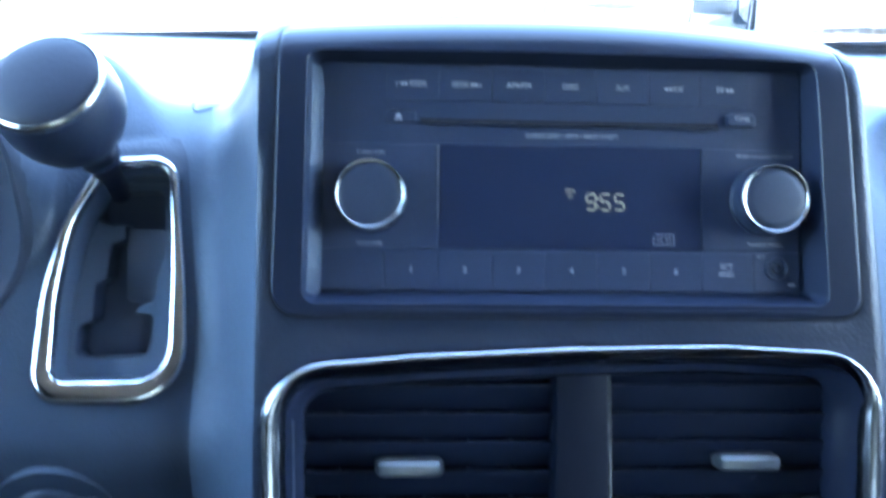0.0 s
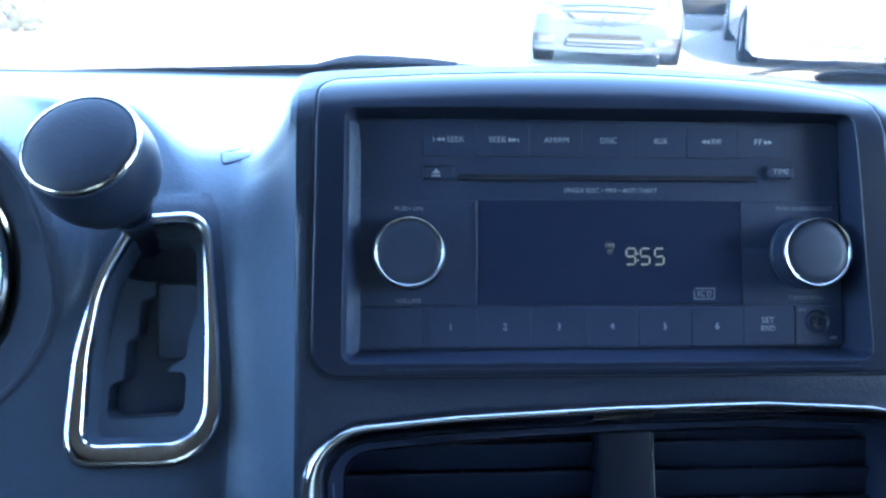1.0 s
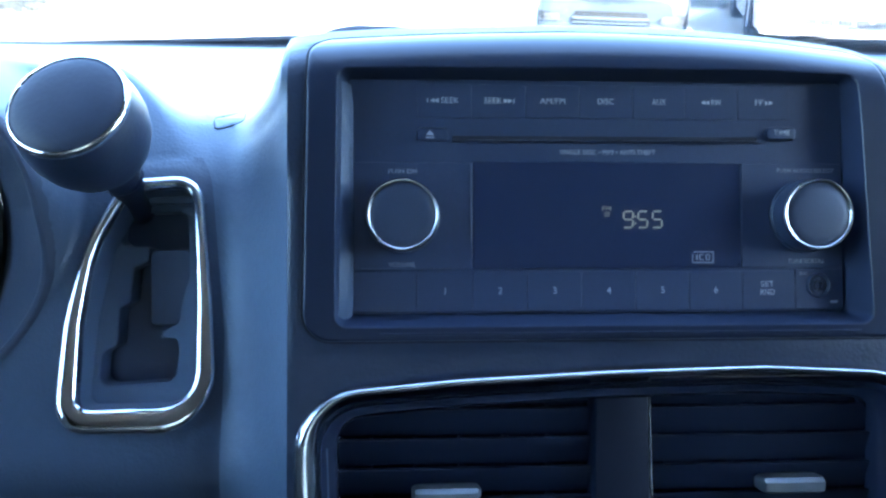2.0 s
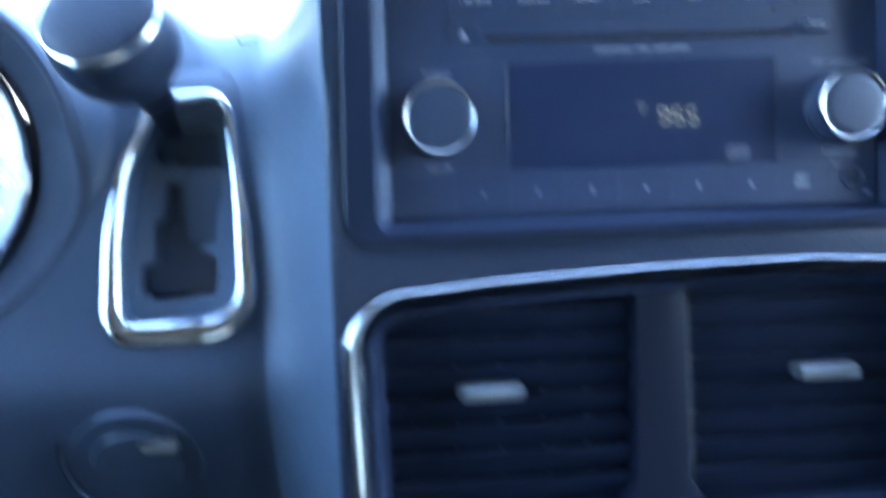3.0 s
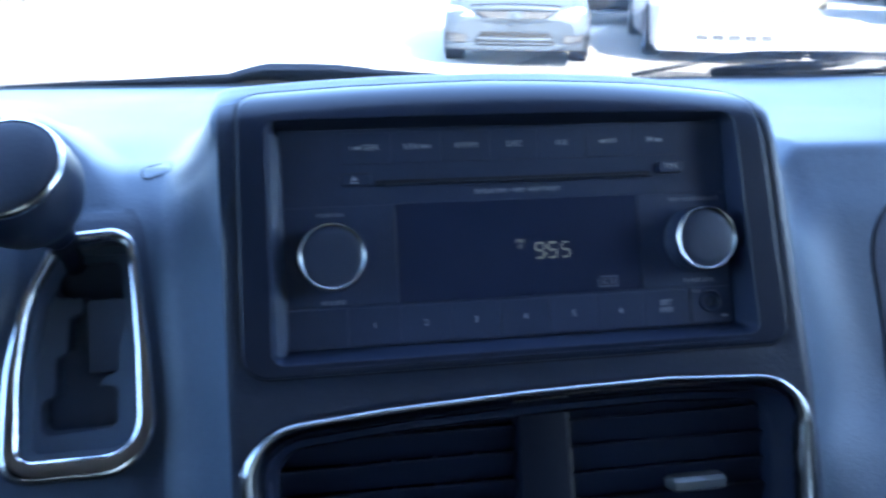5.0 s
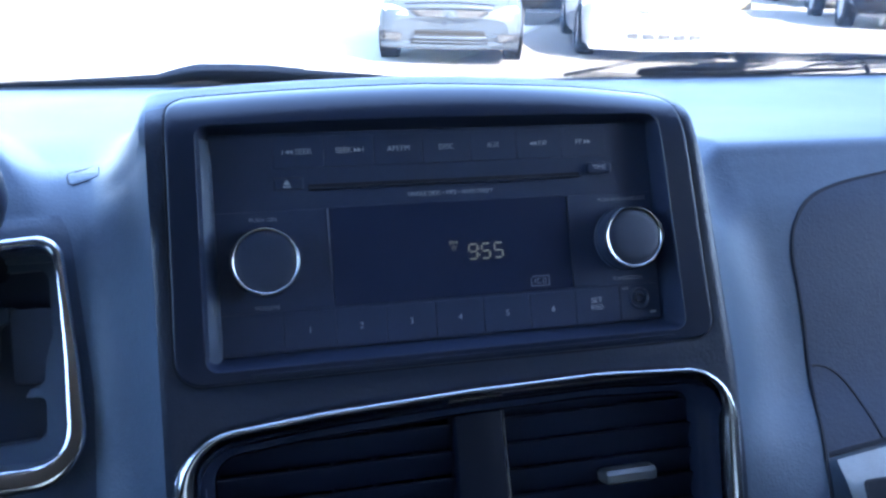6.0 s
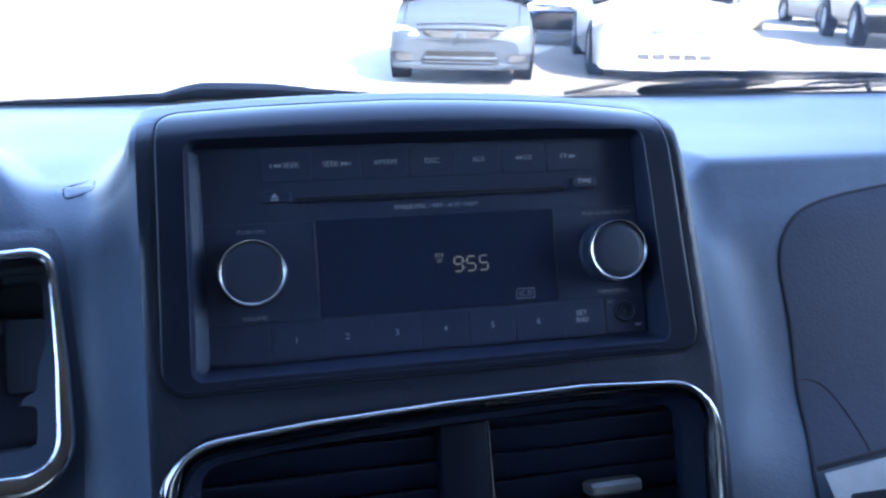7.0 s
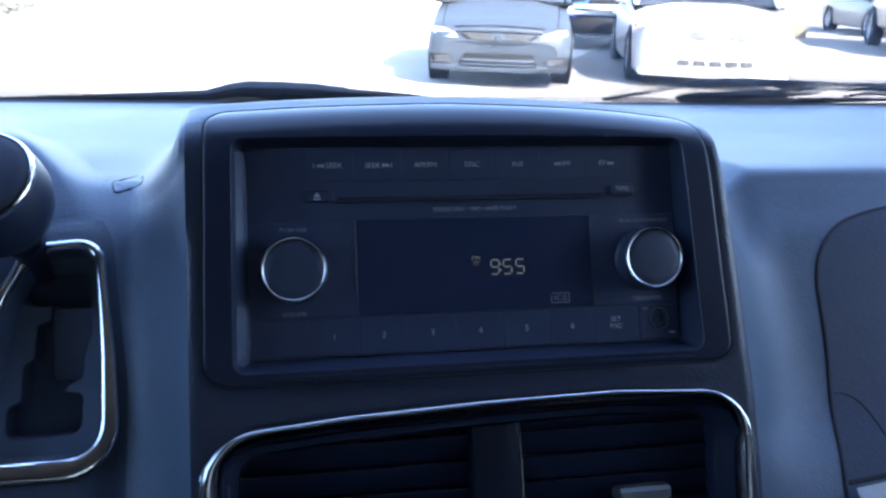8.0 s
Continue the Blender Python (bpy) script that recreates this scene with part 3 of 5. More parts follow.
part("surround_wall", wall_bm, WALL, surround, "matte inner wall")
part("surround_frame", bm, BEZEL, surround, smooth=50)
bm = bmesh.new()
strip_rows = []
for k in range(21):
    z = -0.0535 + 0.1010 * k / 20
    pinch = 0.0012 * (1 - ease(k / 1.5)) + 0.0012 * ease((k - 18) / 2)
    strip_rows.append([(-0.1134 + pinch, -0.0098, z), (-0.1118, -0.0080, z), (-0.1090, -0.0042, z), (-0.1064 - pinch, -0.0008, z), (-0.1064, 0.002, z)])
rings(bm, strip_rows, closed=False)
part("side_strip", bm, STRIP, surround, "glossy bevelled side strip")
seam = dense(offset(BEZEL_LOOP, -0.0003), 0.003)
bm = bmesh.new()
tube(bm, [(x, surf(x, z) - 0.0001, z) for x, z in seam], oval(0.0005, 0.0004, 8), closed=True)
part("surround_seam", bm, GAP, surround, "dark seam")
bm = bmesh.new()
tube(bm, [(x, (frame_y(-0.0552, x) - 0.0137) / 2 - 0.0002, -0.0582) for x in np.linspace(-0.095, 0.108, 30)], oval(0.0006, 0.0005, 6))
part("lower_bead", bm, BEZEL, surround)

# ---- the radio ----
radio = thing("car_radio", (0, 0, 0), "black car radio with two knobs, disc slot and lit clock", "radio")
bm = bmesh.new()
slab(bm, FACE_LOOP, 0.0, 0.012, 0.0006)
part("faceplate", bm, RADIO, radio)
Y = -0.0006
for k in range(7):
    x = -0.0675 + 0.02345 * k
    bm = bmesh.new()
    block(bm, x - 0.01163, x + 0.01163, -0.0007, 0.002, 0.0335, 0.0480, 0.0010, 0.00015)
    part("function_button", bm, BUTTON, radio)
UPPER = ["SEEK", "SEEK", "AM/FM", "DISC", "AUX", "RW", "FF"]


def arrow(x, z, size, way):
    """A pair of small triangles that point to one side."""
    b = bmesh.new()
    for k in (0, 1):
        o = x + k * size * 0.95
        tip, tail = (o + size / 2, o - size / 2) if way > 0 else (o - size / 2, o + size / 2)
        b.faces.new([b.verts.new(p) for p in ((tip, -0.0009, z), (tail, -0.0009, z + size * 0.55), (tail, -0.0009, z - size * 0.55))])
    return b


for k, word in enumerate(UPPER):
    x = -0.0675 + 0.02345 * k
    shift = {0: 0.0024, 1: -0.0024, 5: 0.0021, 6: -0.0021}.get(k, 0)
    width = {0: 0.0078, 1: 0.0078, 2: 0.0110, 3: 0.0072, 4: 0.0062, 5: 0.0044, 6: 0.0036}[k]
    text("lettering", word, x + shift, 0.0409, -0.0009, 0.0037, PRINT, radio, width)
    if k in (0, 5):
        part("arrow_mark", arrow(x - 0.0052 if k == 0 else x - 0.0038, 0.0409, 0.0019, -1), PRINT, radio)
    if k in (1, 6):
        part("arrow_mark", arrow(x + 0.0032 if k == 1 else x + 0.0015, 0.0409, 0.0019, 1), PRINT, radio)
for x in (-0.0675 - 0.0074, -0.0675 + 0.02345 + 0.0064):
    bm = bmesh.new()
    block(bm, x, x + 0.0004, -0.0009, 0, 0.0399, 0.0419, 0.0001, 0.0001)
    part("arrow_bar", bm, PRINT, radio)

# disc slot: a dark mouth with a lower lip that catches the light
bm = bmesh.new()
block(bm, -0.0640, 0.0700, -0.0007, 0.001, 0.0240, 0.0258, 0.0006, 0.0002)
part("disc_slot", bm, GAP, radio, "dark disc slot")
bm = bmesh.new()
tube(bm, [(x, -0.0011, 0.0234) for x in np.linspace(-0.0640, 0.0700, 24)], oval(0.0005, 0.0006, 8))
part("slot_lip", bm, BEZEL, radio)
bm = bmesh.new()
block(bm, -0.0795, -0.0660, -0.0010, 0.002, 0.0236, 0.0288, 0.0010, 0.0004)
eject = part("eject_button", bm, BUTTON, radio)
bm = bmesh.new()
tube(bm, [(-0.0790, -0.0012, 0.0290), (-0.0663, -0.0012, 0.0290)], oval(0.0003, 0.0003, 6))
part("eject_line", bm, BEZEL, eject)
bm = bmesh.new()
for pts in (((-0.0755, 0.0258), (-0.0719, 0.0258), (-0.0737, 0.0281)), ((-0.0755, 0.0245), (-0.0719, 0.0245), (-0.0719, 0.0252), (-0.0755, 0.0252))):
    bm.faces.new([bm.verts.new((x, -0.0013, z)) for x, z in pts])
part("eject_mark", bm, PRINT, eject, "white eject mark")
bm = bmesh.new()
block(bm, 0.0733, 0.0866, -0.0030, 0.002, 0.0244, 0.0301, 0.0022, 0.0009)
time_button = part("time_button", bm, BUTTON, radio, "raised pill-shaped button")
text("lettering", "TIME", 0.0800, 0.0274, -0.0032, 0.0034, PRINT, time_button, 0.0072)
text("lettering", "SINGLE DISC • MP3 • ANTI-THEFT", 0.0035, 0.0188, Y, 0.0029, PRINT, radio, 0.0420)
text("lettering", "PUSH ON", -0.0855, 0.0103, Y - 0.0004, 0.0027, PRINT_DIM, radio, 0.0120)
text("lettering", "VOLUME", -0.0859, -0.0296, Y - 0.0004, 0.0027, PRINT_DIM, radio, 0.0112)
text("lettering", "PUSH AUDIO/SELECT", 0.0914, 0.0111, Y - 0.0004, 0.0026, PRINT_DIM, radio, 0.0258)
text("lettering", "TUNE/SCROLL", 0.0912, -0.0286, Y - 0.0004, 0.0026, PRINT_DIM, radio, 0.0165)

# display window with its raised side lines
bm = bmesh.new()
block(bm, -0.0556, 0.0620, -0.0008, 0.002, -0.0315, 0.0146, 0.0008, 0.0003)
window = part("display_window", bm, DISPLAY, radio, "glossy dark display window")
for x in (-0.0562, 0.0625):
    bm = bmesh.new()
    tube(bm, [(x, -0.0010, z) for z in np.linspace(-0.0310 if x > 0 else -0.0190, 0.0142, 10)], oval(0.00028, 0.0004, 8))
    part("window_edge", bm, RADIO, window)
bm = bmesh.new()
block(bm, 0.0623, 0.1076, -0.0007, 0.001, -0.0313, 0.0142, 0.0006, 0.0003)
part("side_panel", bm, RADIO, radio)
bm = bmesh.new()
block(bm, -0.1076, -0.0559, -0.0007, 0.001, -0.0313, 0.0142, 0.0006, 0.0003)
part("side_panel", bm, RADIO, radio)

# clock digits of separate bars: a top, b c right, d bottom, e f left, g middle
BARS = {"9": "abcdfg", "5": "acdfg"}


def digit(b, char, x, z, w, h):
    g, lean = 0.00075, 0.10
    spans = {"a": (0, w, h, h), "g": (0, w, h / 2, h / 2), "d": (0, w, 0, 0), "f": (0, 0, h / 2, h), "e": (0, 0, 0, h / 2), "b": (w, w, h / 2, h), "c": (w, w, 0, h / 2)}
    for s in BARS[char]:
        x0, x1, z0, z1 = spans[s]
        flat = z0 == z1
        e = 0.0004
        box = ((x0 + e, z0 - g / 2), (x1 - e, z0 - g / 2), (x1 - e, z0 + g / 2), (x0 + e, z0 + g / 2)) if flat else \
              ((x0 - g / 2, z0 + e), (x0 + g / 2, z0 + e), (x0 + g / 2, z1 - e), (x0 - g / 2, z1 - e))
        b.faces.new([b.verts.new((x + u + lean * v * 0.5, -0.00115, z + v)) for u, v in box])


for char, x in (("9", 0.0098), ("5", 0.0162), ("5", 0.0226)):
    bm = bmesh.new()
    digit(bm, char, x, -0.0138, 0.0041, 0.0070)
    part("clock_digit", bm, SEGMENT, window, "lit clock digit")
bm = bmesh.new()
for z in (-0.0120, -0.0090):
    bm.faces.new([bm.verts.new((0.0151 + u, -0.00115, z + v)) for u, v in ((-0.0004, -0.0004), (0.0004, -0.0004), (0.0004, 0.0004), (-0.0004, 0.0004))])
part("clock_colon", bm, SEGMENT, window)
text("lettering", "FM", 0.0026, -0.0057, -0.00115, 0.0030, SEGMENT, window, 0.0038)
text("lettering", "ST", 0.0028, -0.0083, -0.00115, 0.0027, SEGMENT, window, 0.0026)
bm = bmesh.new()
for x0, x1, z0, z1 in ((0.0408, 0.0497, -0.0247, -0.0241), (0.0402, 0.0497, -0.0293, -0.0287), (0.0400, 0.0406, -0.0290, -0.0252), (0.0491, 0.0497, -0.0290, -0.0244),
                       (0.0418, 0.0426, -0.0278, -0.0256), (0.0432, 0.0452, -0.0258, -0.0254), (0.0432, 0.0438, -0.0278, -0.0256), (0.0432, 0.0452, -0.0280, -0.0275), (0.0460, 0.0466, -0.0279, -0.0254),
                       (0.0460, 0.0478, -0.0258, -0.0254), (0.0474, 0.0480, -0.0279, -0.0254), (0.0460, 0.0478, -0.0280, -0.0275)):
    bm.faces.new([bm.verts.new(p) for p in ((x0, -0.00115, z0), (x1, -0.00115, z0), (x1, -0.00115, z1), (x0, -0.00115, z1))])
part("disc_icon", bm, SEGMENT_DIM, window, "dim disc icon")

# presets, set button and socket
for k in range(7):
    x = -0.0793 + 0.0236 * k
    bm = bmesh.new()
    block(bm, x + 0.00012, x + 0.02348, -0.0010, 0.002, -0.0494, -0.0327, 0.0012, 0.00015)
    button = part("preset_button", bm, BUTTON, radio)
    if k < 6:
        text("lettering", str(k + 1), x + 0.0118, -0.0410, -0.0012, 0.0042, PRINT, button)
    else:
        text("lettering", "SET", x + 0.0112, -0.0386, -0.0012, 0.0036, PRINT, button, 0.0058)
        text("lettering", "RND", x + 0.0112, -0.0421, -0.0012, 0.0036, PRINT, button, 0.0064)
bm = bmesh.new()
block(bm, -0.1076, -0.0797, -0.0008, 0.002, -0.0494, -0.0321, 0.0006, 0.0003)
part("lower_panel", bm, RADIO, radio)
bm = bmesh.new()
block(bm, 0.0862, 0.1076, -0.0008, 0.002, -0.0494, -0.0321, 0.0006, 0.0003)
part("lower_panel", bm, RADIO, radio)


def aimed(x, z, y=0.0):
    return Matrix.Translation((x, y, z)) @ FRONT


bm = bmesh.new()
lathe(bm, [(0.0054, 0.0008), (0.0054, 0.0016), (0.0049, 0.0022), (0.0044, 0.0018), (0.0040, 0.0009)], aimed(0.0963, -0.0392), 32, cap_last=True)
socket = part("aux_socket", bm, RADIO, radio, "round audio socket")
bm = bmesh.new()
lathe(bm, [(0.0023, 0.0008), (0.0024, 0.0019), (0.0021, 0.0021), (0.0015, 0.0019), (0.0013, 0.0006)], aimed(0.0963, -0.0392), 24)
part("socket_ring", bm, BEZEL, socket, "raised contact ring")
text("lettering", "AUX", 0.0894, -0.0340, Y - 0.0004, 0.0021, PRINT_DIM, radio, 0.0036)
bm = bmesh.new()
block(bm, 0.1018, 0.1050, -0.0012, 0, -0.0470, -0.0458, 0.0002, 0.0001)
part("tiny_mark", bm, PRINT_DIM, radio)


def knob(x, z, tall):
    def rows(*pairs):
        return [(r, h * tall) for r, h in pairs]

    bm = bmesh.new()
    lathe(bm, rows((0.0158, 0.0006), (0.0160, 0.0030), (0.0154, 0.0036), (0.0150, 0.0120), (0.0146, 0.0128)), aimed(x, z), 56)
    k = part("knob", bm, KNOB, radio, "round rotary knob")
    bm = bmesh.new()
    lathe(bm, rows((0.0149, 0.0116), (0.0153, 0.0126), (0.0152, 0.0138), (0.0147, 0.0145), (0.0140, 0.0143), (0.0135, 0.0136), (0.0134, 0.0128)), aimed(x, z), 64)
    part("knob_ring", bm, SATIN, k, "satin chrome rim")
    bm = bmesh.new()
    lathe(bm, rows((0.0135, 0.0130), (0.0128, 0.0137), (0.0100, 0.0140), (0.0050, 0.01415), (0.0012, 0.0142)), aimed(x, z), 48, cap_last=True)
    part("knob_face", bm, KNOB, k)


knob(-0.0856, -0.0089, 0.78)
knob(0.0906, -0.0088, 1.0)

# ---- centre air vent ----
vent = thing("center_air_vent", (0, -0.012, -0.13), "dark air vent with louvres inside a bright chrome surround", "air vent")
bm = bmesh.new()
band = [(-0.0047 * math.cos(math.pi * k / 12), 0.0058 * math.sin(math.pi * k / 12)) for k in range(13)]
band = [(-0.0047, -0.003)] + band + [(0.0047, -0.003)]
tube(bm, [(x, -0.0135, z) for x, z in VENT_LOOP], band, closed=True, grow=lambda p: 0.48 + 0.62 * ease((-0.080 - p.z) / 0.025))
part("chrome_surround", bm, mat("dimmed chrome", (0.56, 0.57, 0.595), 0.15, metal=1.0, vary=0.06, vary_scale=60, rough_vary=0.4), vent, "bright chrome surround")
bm = bmesh.new()
v1, v2, v3 = offset(VENT_LOOP, 0.0040), offset(VENT_LOOP, 0.0085), offset(VENT_LOOP, 0.0125)
rings(bm, [[(x, -0.0155, z) for x, z in v1], [(x, -0.0110, z) for x, z in offset(VENT_LOOP, 0.0056)], [(x, -0.0062, z) for x, z in v2], [(x, -0.0052, z) for x, z in offset(VENT_LOOP, 0.0105)],
           [(x, -0.0030, z) for x, z in v3], [(x, 0.006, z) for x, z in v3]])
part("vent_housing", bm, GLOSSBLACK, vent, "glossy black housing", smooth=50)
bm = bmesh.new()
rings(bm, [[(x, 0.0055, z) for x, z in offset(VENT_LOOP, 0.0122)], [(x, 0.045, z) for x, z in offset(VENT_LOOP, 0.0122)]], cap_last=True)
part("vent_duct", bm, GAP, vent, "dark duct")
bm = bmesh.new()
rows = []
for k in range(13):
    z = -0.0825 - 0.0970 * k / 12
    flare = 0.0060 * ease((k - 10.5) / 1.5) ** 2
    x0, x1 = -0.0034 - 0.0010 * k / 12 - flare, 0.0203 + 0.0010 * k / 12 + flare
    rows.append([(x0, 0.012, z), (x0, 0.0005, z), (x0 + 0.0008, -0.0012, z), (x0 + 0.006, -0.0026, z), ((x0 + x1) / 2, -0.0030, z), (x1 - 0.006, -0.0026, z), (x1 - 0.0008, -0.0012, z), (x1, 0.0005, z), (x1, 0.012, z)])
rings(bm, rows, closed=False)
part("vent_divider", bm, mat("smooth divider plastic", (0.006, 0.009, 0.020), 0.5, vary=0.1, vary_scale=50, grain=0.1, grain_scale=1200, spec=0.25), vent, "smooth upright divider")
bm = bmesh.new()
tube(bm, [(0.0206 + 0.0010 * k / 12, -0.0010, -0.0825 - 0.086 * k / 12) for k in range(13)], oval(0.0004, 0.0004, 6))
part("divider_edge", bm, SATIN, vent)


def slat_mesh(length, tilt):
    b = bmesh.new()
    half = length / 2
    sec = [(0.0, 0.0), (-0.0006, -0.0004), (-0.0005, -0.0012), (tilt * 0.3, -0.0050), (tilt, -0.0124), (tilt + 0.0010, -0.0126), (tilt * 0.6 + 0.0016, -0.0062), (0.0016, 0.0)]
    rings(b, [[(x, y, z) for y, z in sec] for x in (-half, -half + 0.0006, half - 0.0006, half)], cap_first=True, cap_last=True)
    return finish(b, "louvre", VENT)


long_slat, short_slat = slat_mesh(0.1090, 0.0062), slat_mesh(0.1030, 0.0044)
for k in range(9):
    z = -0.0790 - 0.0125 * k
    piece("louvre", long_slat, vent, (-0.0590, 0.0030, z))
    piece("louvre", short_slat, vent, (0.0735, 0.0022, z))
b = bmesh.new()
block(b, -0.0008, 0.0008, 0.0, 0.014, -0.040, 0.040, 0.0003, 0.0003)
vane = finish(b, "vane", VENT)
for k in range(5):
    piece("vane", vane, vent, (-0.100 + 0.0205 * k, 0.0200, -0.1315))
    piece("vane", vane, vent, (0.034 + 0.0205 * k, 0.0200, -0.1315))
for x0, x1 in ((-0.0822, -0.0530), (0.0662, 0.0950)):
    bm = bmesh.new()
    z = -0.1255 if x0 < 0 else -0.1238
    rows = []
    for x, s in ((x0, 0.55), (x0 + 0.0015, 0.9), (x0 + 0.004, 1), (x1 - 0.004, 1), (x1 - 0.0015, 0.9), (x1, 0.55)):
        rows.append([(x, -0.0010, z - 0.0034 * s), (x, -0.0085 * s, z - 0.0036 * s), (x, -0.0105 * s, z - 0.0024 * s), (x, -0.0108 * s, z + 0.0014 * s), (x, -0.0090 * s, z + 0.0032 * s), (x, -0.0010, z + 0.0034 * s)])
    rings(bm, rows, cap_first=True, cap_last=True)
    part("vent_tab", bm, TAB, vent, "silver adjusting tab")

# bevelled strip down the near side of the vent's mouth
bm = bmesh.new()
rows = []
for k in range(15):
    z = -0.0985 - 0.0800 * k / 14
    x, pinch = -0.1188 + 0.030 * (-0.0985 - z), 0.0010 * (1 - ease(k / 1.5))
    rows.append([(x + pinch, -0.0082, z), (x + 0.0014, -0.0068, z), (x + 0.0032 - pinch, -0.0036, z), (x + 0.0042, 0.001, z)])
rings(bm, rows, closed=False)
part("vent_strip", bm, STRIP, vent, "glossy bevelled side strip")

# climate panel that fills the chrome surround below the vent
climate = thing("climate_panel", (0, -0.004, -0.22), "dark climate control panel with a silver lever below the air vent", "control panel")
bm = bmesh.new()
slab(bm, rounded([(-0.1150, -0.2580, 0.012), (0.1215, -0.2540, 0.012), (0.1268, -0.1800, 0.003), (0.0300, -0.1835, 0.02), (-0.0080, -0.1835, 0.02), (-0.1160, -0.1795, 0.003)], 5), -0.0065, 0.010, 0.0015)
part("panel_face", bm, STACK, climate)
# the lever's slot isn't cut; this near-black slab holds its shade as colour
bm = bmesh.new()
slab(bm, rounded([(0.0580, -0.2040, 0.003), (0.0960, -0.2030, 0.003), (0.0960, -0.1880, 0.003), (0.0580, -0.1890, 0.003)], 5), -0.0069, 0.0, 0.0004)
part("lever_slot_shade", bm, GAP, climate, "flat dark patch for the shade inside the lever slot")
bm = bmesh.new()
slab(bm, rounded([(0.0625, -0.1990, 0.002), (0.0880, -0.1982, 0.002), (0.0880, -0.1905, 0.002), (0.0625, -0.1915, 0.002)], 5), -0.0125, -0.0060, 0.0016)
part("lever", bm, TAB, climate, "silver lever")
bm = bmesh.new()
slab(bm, rounded([(0.0990, -0.1965, 0.0006), (0.1045, -0.1965, 0.0006), (0.1045, -0.1905, 0.0006), (0.0990, -0.1905, 0.0006)], 3), -0.0068, -0.0060, 0.0001)
part("panel_mark", bm, PRINT_DIM, climate, "small pale mark")

# ---- gear selector ----
selector = thing("gear_selector", (-0.20, 0.03, -0.05), "round-knobbed gear lever over a stepped chrome-ringed gate", "gear lever")


def ring_y(z):
    return 0.0175 + 0.22 * (z + 0.0954)


def plate_y(z):
    return 0.0345 + 0.26 * (z + 0.0815)


bm = bmesh.new()
gsec = [(-0.0042, -0.004), (-0.0042, 0.0010), (-0.0038, 0.0018), (-0.0024, 0.0026), (0.0, 0.0030), (0.0024, 0.0026), (0.0038, 0.0018), (0.0043, 0.0010), (0.0043, -0.004)]
tube(bm, [(x, ring_y(z) - 0.0012, z) for x, z in GATE_LOOP], gsec, closed=True, up=Vector((0, -0.977, 0.215)), grow=lambda p: 0.60 + 0.46 * ease((0.0 - p.z) / 0.10) + 0.24 * ease((-0.088 - p.z) / 0.009))
part("chrome_ring", bm, CHROME, selector, "bright chrome trim ring")
bm = bmesh.new()
g1, g2 = offset(GATE_LOOP, 0.0030), offset(GATE_LOOP, 0.0055)
rings(bm, [[(x, ring_y(z) + 0.001, z) for x, z in g1], [(x, ring_y(z) + 0.006, z) for x, z in offset(GATE_LOOP, 0.0042)], [(x, plate_y(z), z) for x, z in g2]])
part("gate_wall", bm, PLATE, selector, smooth=60)
SLOT = [(-0.2205, -0.0040, 0.003), (-0.2216, -0.0195, 0.003), (-0.2060, -0.0203, 0.0008), (-0.2058, -0.0272, 0.0008), (-0.2124, -0.0296, 0.0015), (-0.2126, -0.0460, 0.0010), (-0.2174, -0.0490, 0.0015),
        (-0.2171, -0.0662, 0.0010), (-0.2236, -0.0686, 0.0025), (-0.2234, -0.0842, 0.0025), (-0.1888, -0.0824, 0.0030), (-0.1886, -0.0628, 0.0020), (-0.1982, -0.0630, 0.0004), (-0.1958, -0.0594, 0.0008),
        (-0.1894, -0.0560, 0.0015), (-0.1890, -0.0460, 0.004), (-0.1860, -0.0340, 0.004), (-0.1886, -0.0026, 0.003)]
slot = rounded([(x, z, r * 1.9) for x, z, r in SLOT], 5)
bm = bmesh.new()
ring_in = [bm.verts.new((x, plate_y(z), z)) for x, z in slot]
ring_out = [bm.verts.new((x, plate_y(z), z)) for x, z in offset(GATE_LOOP, 0.0052)]
edges = [bm.edges.new((r[i - 1], r[i])) for r in (ring_in, ring_out) for i in range(len(r))]
bmesh.ops.triangle_fill(bm, use_beauty=True, edges=edges)
part("gate_plate", bm, PLATE, selector, "stepped gate plate")
bm = bmesh.new()
rings(bm, [[(x, plate_y(z) - 0.0002, z) for x, z in offset(slot, -0.0006)], [(x, plate_y(z) + 0.0012, z) for x, z in slot], [(x, plate_y(z) + 0.015, z) for x, z in slot]], cap_last=True)
part("gate_well", bm, SHUTTER, selector, "dark slot")
# a step in the gate's upper end and a sliding shutter inside
bm = bmesh.new()
block(bm, -0.2120, -0.1830, 0.0, 0.004, 0.0, 0.0040, 0.001, 0.0006)
bmesh.ops.translate(bm, verts=bm.verts[:], vec=(0, plate_y(0.0) - 0.004, 0.0005))
part("gate_step", bm, PLATE, selector)
bm = bmesh.new()
block(bm, -0.2054, -0.1866, 0.0, 0.002, -0.0575, -0.0214, 0.003, 0.0006)
bmesh.ops.translate(bm, verts=bm.verts[:], vec=(0, plate_y(-0.04) + 0.0052, 0.0))
part("gate_shutter", bm, SHUTTER, selector)

KNOB_AT, KNOB_UP = Vector((-0.2172, -0.0205, 0.0332)), Vector((-0.10, -0.90, 0.42)).normalized()
axis = Matrix.Translation(KNOB_AT) @ KNOB_UP.to_track_quat('Z', 'Y').to_matrix().to_4x4()
bm = bmesh.new()
axis = axis @ Matrix.Diagonal((0.915, 0.915, 0.915, 1))
